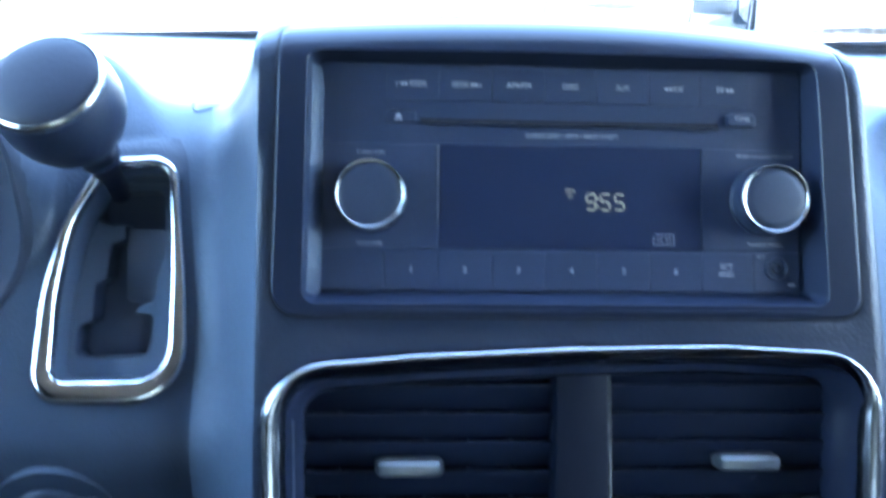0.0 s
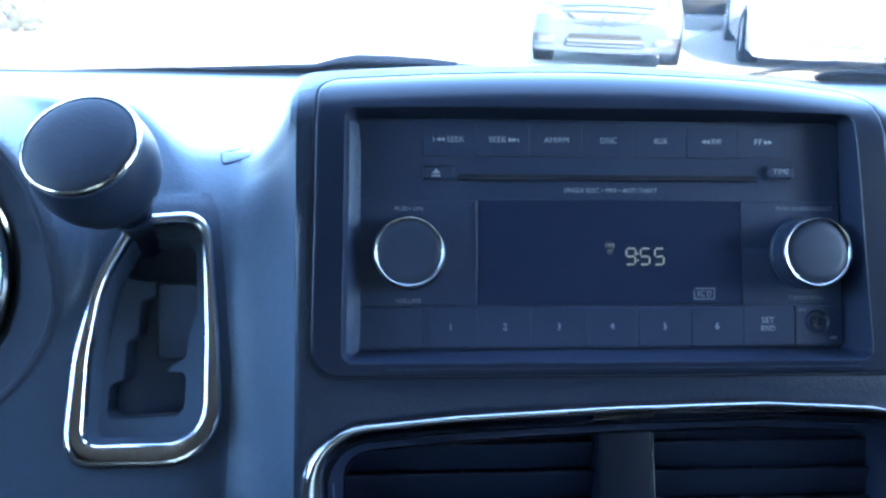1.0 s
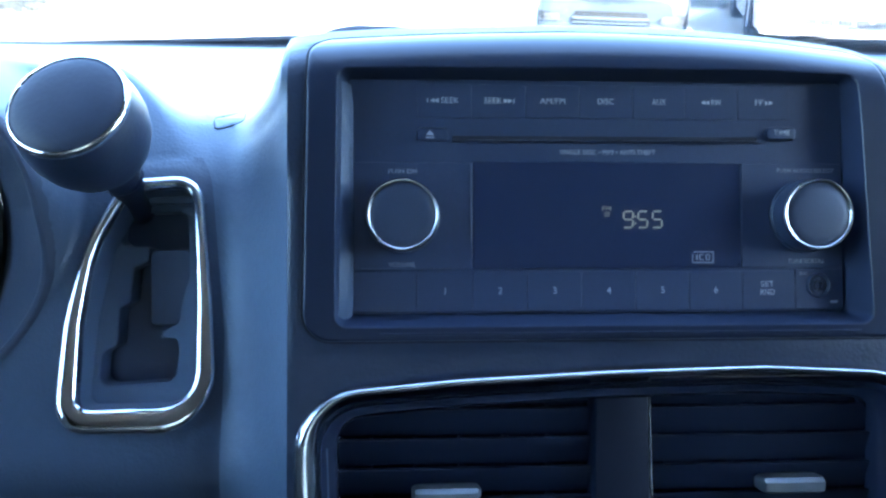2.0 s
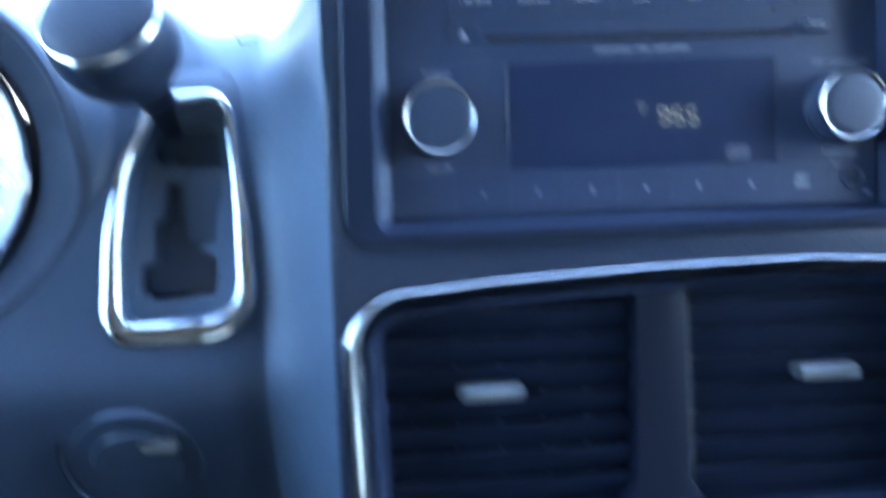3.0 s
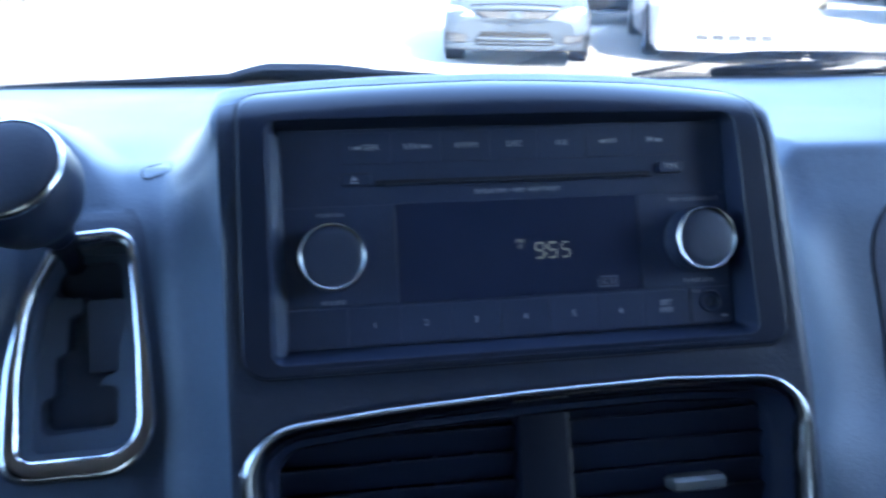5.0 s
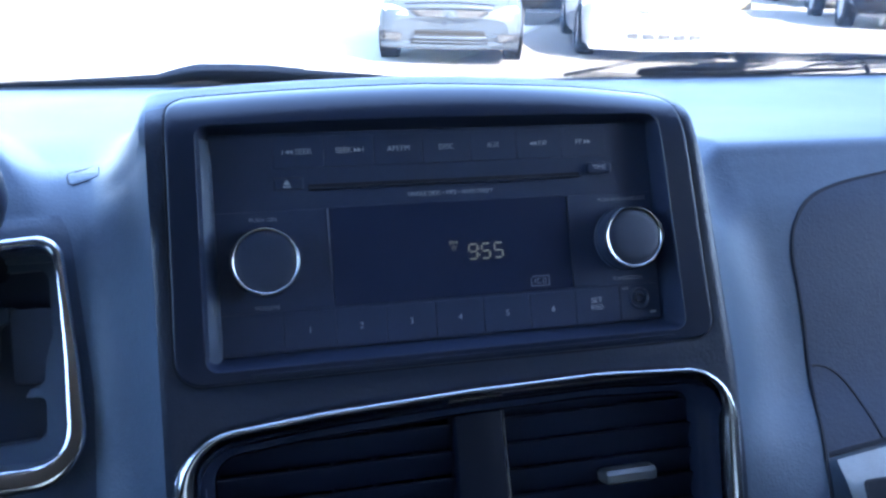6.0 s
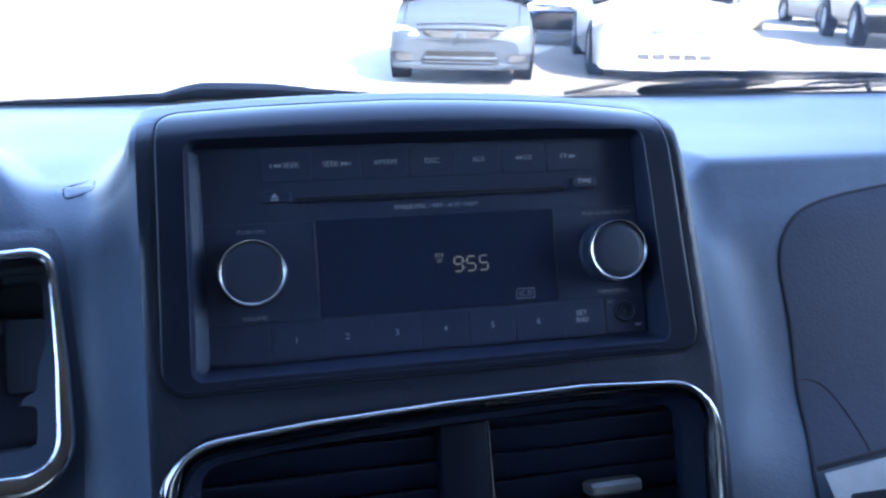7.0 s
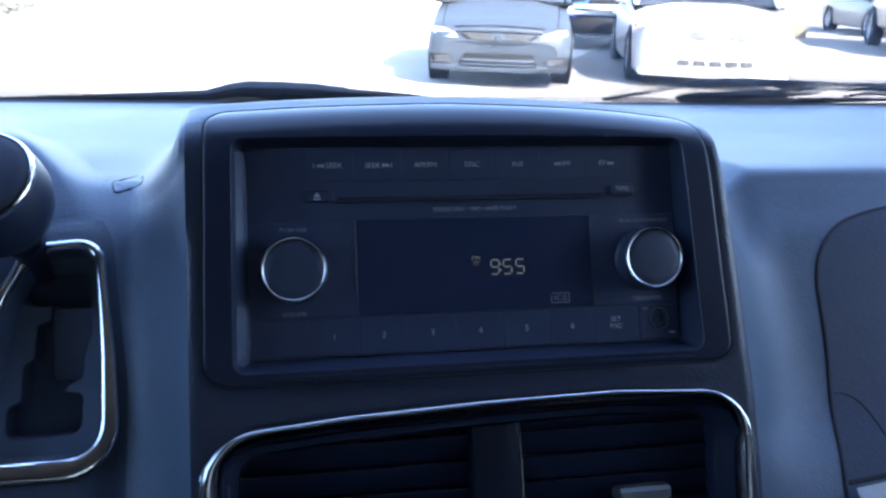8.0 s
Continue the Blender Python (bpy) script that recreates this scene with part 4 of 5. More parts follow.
lathe(bm, [(0.0254, 0.0), (0.0270, -0.004), (0.0284, -0.011), (0.0284, -0.018), (0.0268, -0.026), (0.0232, -0.034), (0.0180, -0.041), (0.0125, -0.047), (0.0100, -0.052), (0.0095, -0.058)], axis, 56, cap_last=True)
ball = part("lever_knob", bm, BLACK, selector, "round black knob")
bm = bmesh.new()
lathe(bm, [(0.0247, 0.0012), (0.0236, 0.0026), (0.0205, 0.0040), (0.0150, 0.0052), (0.0080, 0.0059), (0.0020, 0.0061)], axis, 56, cap_last=True)
part("knob_cap", bm, LEATHER, ball, "grained leather top")
bm = bmesh.new()
lathe(bm, [(0.0254, -0.0026), (0.0266, -0.0012), (0.0268, 0.0004), (0.0262, 0.0018), (0.0252, 0.0024), (0.0244, 0.0016), (0.0242, 0.0006)], axis, 64)
part("knob_ring", bm, CHROME, ball, "chrome ring")
foot, head = Vector((-0.2125, 0.060, -0.003)), KNOB_AT - KNOB_UP * 0.054
bm = bmesh.new()
way = (head - foot)
shaft = Matrix.Translation(foot) @ way.to_track_quat('Z', 'Y').to_matrix().to_4x4()
lathe(bm, [(0.0062, 0.0), (0.0060, way.length * 0.5), (0.0078, way.length * 0.8), (0.0096, way.length * 1.02)], shaft, 24, cap_first=True, cap_last=True)
part("lever_shaft", bm, BLACK, selector)

# ---- instruments ----
cluster = thing("instrument_cluster", (GAUGE[0], 0.06, GAUGE[1]), "round speedometer with pale figures behind a clear lens", "gauge")


def dial_pose(y):
    return Matrix.Translation((GAUGE[0], y, GAUGE[1])) @ FRONT


bm = bmesh.new()
def ellipse(t):
    """From the hood's opening (0) to the gauge ring (1)."""
    a, c = 0.1033 * (1 - t) + 0.0705 * t, 0.0866 * (1 - t) + 0.0705 * t
    return [(GAUGE[0] + a * math.cos(2 * math.pi * k / 90), GAUGE[1] + c * math.sin(2 * math.pi * k / 90)) for k in range(90)]


RIM_AT = ellipse(0)
rings(bm, [[(x, surf(x, z) + 0.0002, z) for x, z in ellipse(-0.10)], [(x, surf(x, z) - 0.0009, z) for x, z in ellipse(-0.065)], [(x, surf(x, z) - 0.0013, z) for x, z in ellipse(-0.03)], [(x, surf(x, z) - 0.0013, z) for x, z in RIM_AT], [(x, surf(x, z) - 0.0010, z) for x, z in ellipse(0.04)], [(x, surf(x, z) + 0.0006, z) for x, z in ellipse(0.07)], [(x, surf(x, z) + 0.003, z) for x, z in ellipse(0.10)], [(x, surf(x, z) + 0.007, z) for x, z in ellipse(0.14)], [(x, max(0.032, surf(x, z) + 0.010), z) for x, z in ellipse(0.2)], [(x, 0.050, z) for x, z in ellipse(0.85)], [(x, 0.056, z) for x, z in ellipse(1.0)]])
part("shroud", bm, MATTE, cluster, "dark cone round the gauge")
bm = bmesh.new()
lathe(bm, [(0.0712, -0.0500), (0.0706, -0.0470), (0.0692, -0.0460), (0.0676, -0.0472), (0.0668, -0.0500), (0.0662, -0.0560), (0.0662, -0.0900)], dial_pose(0.0), 80)
part("gauge_ring", bm, CHROME, cluster, "chrome gauge ring")
bm = bmesh.new()
lathe(bm, [(0.0664, -0.0560), (0.0640, -0.0900), (0.0640, -0.0960)], dial_pose(0.0), 72)
part("gauge_tube", bm, MATTE, cluster)
bm = bmesh.new()
lathe(bm, [(0.0660, -0.0960), (0.0010, -0.0958)], dial_pose(0.0), 64, cap_last=True)
dial = part("dial_face", bm, DIAL, cluster, "dark dial face")
DX, DZ = -0.3700, -0.0165


def on_dial(angle, r):
    return DX + r * math.cos(radians(angle)), DZ + r * math.sin(radians(angle))


NUMBERS = (("120", 36, 0.0535), ("140", 21.5, 0.0590), ("160", 9, 0.0635), ("180", -5.5, 0.0640), ("200", -22, 0.0580))
for word, angle, r in NUMBERS:
    x, z = on_dial(angle, r)
    text("dial_number", word, x, z, 0.0947, 0.0098, DIAL_WHITE, dial, 0.0135)


def arc(r0, r1, a0, a1, y, n=8):
    b = bmesh.new()
    rings(b, [[(*on_dial(a0 + (a1 - a0) * k / n, r)[:1], y, on_dial(a0 + (a1 - a0) * k / n, r)[1]) for k in range(n + 1)] for r in (r0, r1)], closed=False)
    return b


def arc_into(b, r0, r1, a0, a1, y, n=4):
    rings(b, [[(on_dial(a0 + (a1 - a0) * k / n, r)[0], y, on_dial(a0 + (a1 - a0) * k / n, r)[1]) for k in range(n + 1)] for r in (r0, r1)], closed=False)


for k in range(7):
    a, r = 62 - 7.5 * k, 0.0598 + 0.0006 * k
    bm = bmesh.new()
    arc_into(bm, r + 0.0034, r + 0.0058, a - 6.4, a, 0.0946)
    arc_into(bm, r, r + 0.0034, a - 6.4, a - 4.0, 0.0946)
    arc_into(bm, r, r + 0.0034, a - 2.4, a, 0.0946)
    part("dial_bar", bm, DIAL_WHITE, dial)
part("dial_line", arc(0.0664, 0.0668, 14, 75, 0.0946, 24), DIAL_WHITE, dial)
part("red_arc", arc(0.0675, 0.0705, 46, 75, 0.0946), DIAL_RED, dial, "red arc")
bm = bmesh.new()
lathe(bm, [(0.0360, 0.0), (0.0345, 0.0020), (0.0200, 0.0030), (0.0010, 0.0032)], Matrix.Translation((DX + 0.010, 0.0945, DZ - 0.046)) @ FRONT, 40, cap_last=True)
part("dial_centre", bm, CENTRE, dial, "pale blue dial centre")
bm = bmesh.new()
lathe(bm, [(0.0664 * r, -0.0660 + 0.0095 * r * r) for r in (1.0, 0.85, 0.7, 0.55, 0.4, 0.2, 0.02)], dial_pose(0.0), 64, cap_last=True)
lens = part("lens", bm, LENS, cluster, "clear gauge lens")
lens.visible_shadow = False

# ---- cabin shell, in the world's frame ----
W = Matrix.Identity(4)


def beam(bm, rows):
    """A limb with an oval section that changes along rows of (x, y, z, half width, half height)."""
    loops = []
    for i, (x, y, z, a, b) in enumerate(rows):
        p, q = Vector(rows[max(i - 1, 0)][:3]), Vector(rows[min(i + 1, len(rows) - 1)][:3])
        d = (q - p).normalized()
        up = Vector((0, 0, 1)) if abs(d.z) < 0.9 else Vector((0, 1, 0))
        side = d.cross(up).normalized()
        lift = side.cross(d)
        loops.append([Vector((x, y, z)) + side * u + lift * v for u, v in oval(a, b, 10)])
    rings(bm, loops, cap_first=True, cap_last=True)


def cuboid(bm, x0, x1, y0, y1, z0, z1, bevel=0.0):
    v = [bm.verts.new(p) for p in ((x0, y0, z0), (x1, y0, z0), (x1, y1, z0), (x0, y1, z0), (x0, y0, z1), (x1, y0, z1), (x1, y1, z1), (x0, y1, z1))]
    faces = [bm.faces.new([v[i] for i in f]) for f in ((0, 3, 2, 1), (4, 5, 6, 7), (0, 1, 5, 4), (1, 2, 6, 5), (2, 3, 7, 6), (3, 0, 4, 7))]
    if bevel:
        edges = list({e for f in faces for e in f.edges})
        bmesh.ops.bevel(bm, geom=edges, offset=bevel, segments=2, affect='EDGES', profile=0.5)


def shell(name, bm, material, label):
    ob = new(name, finish(bm, name, material))
    return tagged(ob, label, name.split("_")[0], kind="structure")


bm = bmesh.new()
rows = []
for k in range(9):
    y = 0.02 - 3.24 * k / 8
    rows.append([(x, y, 0.60 + 0.05 * math.sin(math.pi * min(1, (k + 1) / 3) / 2) - 0.09 * (x / 0.8) ** 2 + t) for t in (0, 0.03) for x in (np.linspace(-0.87, 0.87, 13) if t == 0 else np.linspace(0.87, -0.87, 13))])
rings(bm, rows, cap_first=True, cap_last=True)
shell("ceiling", bm, LINER, "grey cloth headliner of the car's roof")
bm = bmesh.new()
cuboid(bm, -0.86, 0.86, -3.20, 0.55, -0.80, -0.76)
shell("floor", bm, CARPET, "charcoal carpeted car floor")
for side, name in ((-1, "wall_west"), (1, "wall_east")):
    bm = bmesh.new()
    x0, x1 = sorted((side * 0.82, side * 0.88))
    cuboid(bm, x0, x1, -3.20, 0.62, -0.78, 0.07, 0.01)
    for y0, y1 in ((-0.78, -0.60), (-1.98, -1.82), (-3.18, -3.02)):
        cuboid(bm, x0 - side * 0.02, x1 - side * 0.02, y0, y1, -0.01, 0.56, 0.008)
    beam(bm, [(side * 0.84, 0.62, -0.05, 0.03, 0.045), (side * 0.80, 0.25, 0.28, 0.03, 0.04), (side * 0.76, -0.08, 0.55, 0.035, 0.04)])
    shell(name, bm, CABIN, "dark trimmed car side with open window bays")
# panes behind the front doors are unseen, added to shape the light from behind
BAYS = ((-0.62, 0.30, SIDEGLASS, "clear front side glass of the car"), (-1.84, -0.76, DIMMING_GLASS, "unseen tinted glass behind the front doors, added to limit light"), (-3.04, -1.96, DIMMING_GLASS, "unseen tinted glass at the rear sides, added to limit light"))
for k, (side, (y0, y1, glass, words)) in enumerate((side, bay) for side in (-1, 1) for bay in BAYS):
    bm = bmesh.new()
    x = side * 0.835
    cuboid(bm, x - 0.002, x + 0.002, y0, y1, 0.05, 0.56)
    pane = new("window_%d" % (k + 2), finish(bm, "side_window", glass))
    tagged(pane, words, "window", kind="structure")
bm = bmesh.new()
cuboid(bm, -0.86, 0.86, -3.26, -3.20, -0.78, 0.08, 0.01)
cuboid(bm, -0.86, 0.86, -3.26, -3.20, 0.52, 0.64, 0.01)
for x0, x1 in ((-0.86, -0.72), (0.72, 0.86)):
    cuboid(bm, x0, x1, -3.255, -3.205, 0.07, 0.53, 0.008)
shell("wall_south", bm, CABIN, "dark trimmed rear end of the cabin with an open window bay")
bm = bmesh.new()
cuboid(bm, -0.73, 0.73, -3.232, -3.228, 0.07, 0.53)
pane = new("window_8", finish(bm, "rear_window", DIMMING_GLASS))
tagged(pane, "unseen tinted glass at the rear end, added to limit light", "window", kind="structure")
bm = bmesh.new()
cuboid(bm, -0.86, 0.86, 0.50, 0.56, -0.80, -0.06, 0.01)
shell("wall_north", bm, CABIN, "dark bulkhead below the windscreen")

bm = bmesh.new()
rows = []
for k in range(11):
    t = k / 10
    y, z = 0.574 - 0.574 * t, -0.075 + 0.695 * t + 0.05 * math.sin(math.pi * t)
    front = [(x, y - 0.012 * (x / 0.8) ** 2 * (1 - 0.5 * t), z) for x in np.linspace(-0.82 + 0.05 * t, 0.82 - 0.05 * t, 17)]
    rows.append(front + [(x, b + 0.003, c + 0.003) for x, b, c in reversed(front)])
rings(bm, rows, cap_first=True, cap_last=True)
screen = new("window_1", finish(bm, "window_1", SHIELD))
tagged(screen, "clear raked windscreen with faint dust specks", "windscreen", kind="structure")
screen.visible_shadow = False

# ---- cowl and wipers at the foot of the windscreen, in the dashboard's frame ----
cowl = thing("cowl_panel", (0, 0.50, 0.2), "black plastic cowl strip with a sandy mesh screen at the windscreen's foot", "cowl", kind="structure")
bm = bmesh.new()
rows = []
for k in range(41):
    x = -0.80 + 1.6 * k / 40
    rows.append([(x, 0.479, 0.1930), (x, 0.4835, 0.1950), (x, 0.488, 0.1985), (x, 0.500, 0.2022), (x, 0.530, 0.2060), (x, 0.580, 0.2100)])
rings(bm, rows, closed=False)
part("cowl_strip", bm, COWL, cowl)
for x0, x1, z in ((-0.156, -0.106, 0.2025), (0.285, 0.365, 0.2030), (0.452, 0.530, 0.2040)):
    bm = bmesh.new()
    n = 44
    for k in range(n):
        x = x0 + (x1 - x0) * k / n
        h = (0.0020 if x0 < 0 else 0.0046) * math.sin(math.pi * (k + 1) / (n + 1)) ** 0.5
        v = [bm.verts.new(p) for p in ((x, 0.494, z - 0.003), (x + (x1 - x0) / n * 0.62, 0.494, z - 0.003), (x + (x1 - x0) / n * 0.62 + 0.001, 0.496, z + h), (x + 0.001, 0.496, z + h))]
        bm.faces.new(v)
    part("mesh_screen", bm, MESHED, cowl, "sandy mesh screen")


def wiper(label, limbs):
    w = thing("windscreen_wiper", (limbs[0][1][0][0], 0.50, 0.205), label, "wiper", group="windscreen wipers")
    for name, rows in limbs:
        bm = bmesh.new()
        beam(bm, rows)
        part(name, bm, RUBBER, w)


def row(x, z, a, y=0.505):
    return (x, y, z, a * 1.5, a * 1.12)


wiper("black windscreen wiper with a hooded pivot resting on the cowl", (
    ("wiper_arm", [row(-0.62, 0.190, 0.0035, 0.50), row(-0.40, 0.1985, 0.0042, 0.50), row(-0.25, 0.2040, 0.0050, 0.50), row(-0.17, 0.2075, 0.0062), row(-0.145, 0.2120, 0.0085), row(-0.128, 0.2140, 0.0096), row(-0.09, 0.2132, 0.0098), row(-0.055, 0.2122, 0.0092), row(-0.040, 0.2112, 0.0084), row(-0.020, 0.2104, 0.0074)]),
    ("wiper_blade", [row(-0.030, 0.2115, 0.0060), row(0.010, 0.2092, 0.0052), row(0.050, 0.2070, 0.0042), row(0.086, 0.2052, 0.0022)])))
wiper("pair of black wiper arms with a hinged joint over the cowl", (
    ("wiper_blade", [row(0.279, 0.2065, 0.0019), row(0.330, 0.2150, 0.0023), row(0.372, 0.2222, 0.0027), row(0.405, 0.2265, 0.0034), row(0.430, 0.2285, 0.0040), row(0.470, 0.2285, 0.0042), row(0.512, 0.2280, 0.0034)]),
    ("wiper_hood", [row(0.372, 0.2080, 0.0024), row(0.382, 0.2085, 0.0048), row(0.405, 0.2095, 0.0058), row(0.440, 0.2100, 0.0064), row(0.480, 0.2125, 0.0062), row(0.520, 0.2155, 0.0042), row(0.560, 0.2185, 0.0030)]),
    ("wiper_joint", [row(0.503, 0.2265, 0.0032), row(0.512, 0.2260, 0.0052), row(0.530, 0.2240, 0.0064), row(0.555, 0.2235, 0.0064), row(0.568, 0.2240, 0.0054), row(0.580, 0.2245, 0.0046)]),
    ("wiper_arm", [row(0.570, 0.2245, 0.0043), row(0.630, 0.2240, 0.0046), row(0.680, 0.2225, 0.0050), row(0.720, 0.2207, 0.0051), row(0.800, 0.2170, 0.0046)]),
    ("wiper_link", [row(0.592, 0.2090, 0.0011), row(0.606, 0.2130, 0.0014), row(0.622, 0.2155, 0.0017), row(0.648, 0.2165, 0.0021), row(0.655, 0.2165, 0.0037), row(0.672, 0.2165, 0.0035), row(0.680, 0.2165, 0.0021), row(0.73, 0.2160, 0.0021)]),
    ("wiper_rod", [row(0.400, 0.2035, 0.0040), row(0.470, 0.2045, 0.0038), row(0.550, 0.2062, 0.0030), row(0.640, 0.2085, 0.0023), row(0.720, 0.2115, 0.0021), row(0.80, 0.2140, 0.0021)]),
    ("wiper_pin", [(0.690, 0.50, 0.196, 0.003, 0.003), (0.690, 0.50, 0.204, 0.003, 0.003), (0.690, 0.50, 0.214, 0.0026, 0.0026)])))

# ---- outdoors ----
bm = bmesh.new()
vals = [-1500, -300, -80, -30, -12, -4, 0, 4, 8, 12, 16, 22, 30, 80, 300, 1500]
grid = [[bm.verts.new((x, y, GROUND)) for y in vals] for x in vals]
for a, b in zip(grid, grid[1:]):
    for i in range(len(vals) - 1):
        bm.faces.new((a[i], b[i], b[i + 1], a[i + 1]))
shell("ground", bm, ASPHALT, "pale sunlit gravel parking lot")


def wheel(parent, x, y, r, side, name="wheel"):
    """A wheel with tyre and spoked rim; side is the way its face looks along x."""
    m = Matrix.Translation((x, y, r)) @ pose(0, 0, 0, 0, 90 * side, 0)
    bm = bmesh.new()
    lathe(bm, [(r * 0.64, 0.055), (r * 0.70, 0.095), (r * 0.90, 0.105), (r * 0.98, 0.085), (r, 0.05), (r, -0.06), (r * 0.97, -0.09), (r * 0.66, -0.10)], m, 36)
    w = part(name, bm, TYRE, parent)
    bm = bmesh.new()
    lathe(bm, [(r * 0.66, 0.07), (r * 0.63, 0.085), (r * 0.60, 0.075), (r * 0.58, 0.02), (r * 0.58, -0.08)], m, 36)
    for k in range(10):
        a = 2 * math.pi * k / 10
        d = Vector((math.cos(a), math.sin(a), 0))
        s = Vector((-d.y, d.x, 0))
        loops = [[m @ (d * q + s * u * r * 0.05 * t + Vector((0, 0, h))) for u, h in ((-1, 0.03), (-0.6, 0.062), (0.6, 0.062), (1, 0.03))] for q, t in ((r * 0.10, 1.1), (r * 0.35, 0.8), (r * 0.61, 1.1))]
        rings(bm, loops, cap_first=True, cap_last=True)
    lathe(bm, [(r * 0.13, 0.02), (r * 0.13, 0.066), (r * 0.09, 0.074)], m, 20, cap_last=True)
    part("rim", bm, RIM, w, "spoked alloy rim")
    bm = bmesh.new()
    lathe(bm, [(r * 0.60, -0.03), (r * 0.02, -0.03)], m, 24, cap_last=True)
    part("brake_disc", bm, GRILLE, w)


def car(label, paint, front, heading, width=1.75, length=4.5, height=1.43, hood=0.98, belt=0.92, nose=0.66, clear=0.18, tall=False, style="sedan", r=0.315):
    """A parked car with its front at y = 0, looking towards -y."""
    c = thing("parked_car", (0, 0, 0), label, "car", group="parked cars", m=Matrix.Translation((*front, GROUND)) @ pose(0, 0, 0, 0, 0, heading))
    hw = width / 2
    hl = 1.05 if not tall else 1.15           # hood's length
    # stations: y, half width, sill, bumper or shoulder height, middle height, bulge
    st = [(0.00, 0.78, clear + 0.06, nose - 0.16, nose - 0.10), (0.03, 0.88, clear + 0.01, nose - 0.06, nose - 0.01), (0.12, 0.95, clear, nose + 0.02, nose + 0.06), (0.30, 0.965, clear, nose + 0.08, nose + 0.12),
          (0.60, 0.99, clear, nose + 0.13, nose + 0.18), (hl, 1.0, clear, belt - 0.06, hood), (hl + 0.7, 1.0, clear, belt, hood), (length * 0.60, 1.0, clear, belt + 0.01, hood), (length * 0.80, 0.985, clear, belt + 0.03, hood + 0.03),
          (length - 0.25, 0.95, clear + 0.03, belt + 0.03, hood + 0.05), (length - 0.06, 0.88, clear + 0.10, belt - 0.02, hood), (length, 0.78, clear + 0.18, belt - 0.15, hood - 0.14)]
    bm = bmesh.new()
    loops = []
    for y, w, lo, sh, mid in st:
        w *= hw
        half = [(w * 0.90, lo), (w * 0.97, lo + 0.05), (w, lo + (sh - lo) * 0.45), (w * 0.985, lo + (sh - lo) * 0.75), (w * 0.93, sh), (w * 0.80, sh + (mid - sh) * 0.45), (w * 0.45, mid - 0.008), (0.0, mid)]
        pts = [(x, z) for x, z in half] + [(-x, z) for x, z in reversed(half[:-1])]
        loops.append([(x, y - 0.07 * (1 - (x / (w + 1e-6)) ** 2) * max(0.0, 1 - y / 0.5), z) for x, z in pts])
    rings(bm, loops, cap_first=True, cap_last=True)
    body = part("body", bm, paint, c, smooth=35)
    # greenhouse
    roof = height
    gl = [(hl - 0.02, 0.90, hood - 0.02, hood), (hl + 0.30, 0.84, belt, roof - 0.22), (hl + 0.62, 0.79, belt, roof - 0.03), (hl + 1.2, 0.77, belt, roof), (length - 1.35 if not tall else length - 0.55, 0.76, belt, roof - 0.03), (length - 0.95 if not tall else length - 0.30, 0.78, belt, roof - 0.14), (length - 0.42 if not tall else length - 0.12, 0.80, belt, hood + 0.04)]
    bm = bmesh.new()
    loops = [[(x * hw, y, z) for x, z in ((wd + 0.10, lo - 0.03), (wd + 0.09, lo + 0.01), (wd + 0.02, hi - 0.06), (wd - 0.10, hi - 0.01), (0.35, hi + 0.015), (-0.35, hi + 0.015), (-wd + 0.10, hi - 0.01), (-wd - 0.02, hi - 0.06), (-wd - 0.09, lo + 0.01), (-wd - 0.10, lo - 0.03))] for y, wd, lo, hi in gl]
    rings(bm, loops, cap_first=True, cap_last=True)
    part("glasshouse", bm, CARGLASS, c, "dark windows", smooth=30)
    bm = bmesh.new()
    loops = [[(x * hw, y, z + 0.012) for x, z in ((wd + 0.02, hi - 0.07), (wd - 0.10, hi - 0.005), (0.35, hi + 0.02), (-0.35, hi + 0.02), (-wd + 0.10, hi - 0.005), (-wd - 0.02, hi - 0.07))] for y, wd, lo, hi in gl[2:5]]
    rings(bm, loops, closed=False)
    part("roof", bm, paint, c)
    for s in (-1, 1):
        for a, b in ((0, 2), (4, 6)):
            bm = bmesh.new()
            beam(bm, [(s * hw * (gl[k][1] + 0.03), gl[k][0], gl[k][3] - 0.03, 0.035, 0.03) for k in range(a, b + 1)])
            part("pillar", bm, paint, c)
        bm = bmesh.new()
        y = hl + 1.35
        beam(bm, [(s * hw * 0.98, y, belt, 0.03, 0.05), (s * hw * 0.80, y + 0.04, roof - 0.06, 0.03, 0.045)])
        part("pillar", bm, GRILLE, c)
        bm = bmesh.new()
        beam(bm, [(s * (hw - 0.02), hl + 0.42, belt + 0.05, 0.02, 0.03), (s * (hw + 0.06), hl + 0.40, belt + 0.10, 0.06, 0.06), (s * (hw + 0.16), hl + 0.40, belt + 0.11, 0.05, 0.055), (s * (hw + 0.19), hl + 0.41, belt + 0.11, 0.02, 0.03)])
        part("door_mirror", bm, paint, c)
    for s in (-1, 1):
        for y in (0.86, length - 0.95):
            wheel(c, s * (hw - (0.075 if tall else 0.092)), y, r, s)
            bm = bmesh.new()
            lathe(bm, [(r * 1.16, 0.112 if tall else 0.090), (r * 1.10, 0.118 if tall else 0.096), (r * 1.10, -0.12)], Matrix.Translation((s * (hw - 0.10), y, r)) @ pose(0, 0, 0, 0, 90 * s, 0), 32, cap_last=True)
            part("wheel_arch", bm, GRILLE, c)
    bm = bmesh.new()
    tube(bm, [(x, 0.085 - 0.06 * (1 - (x / hw) ** 2), nose + 0.052 - 0.06 * (x / hw) ** 2) for x in np.linspace(-hw * 0.60, hw * 0.60, 14)], oval(0.006, 0.006, 6))
    part("hood_gap", bm, GRILLE, c)
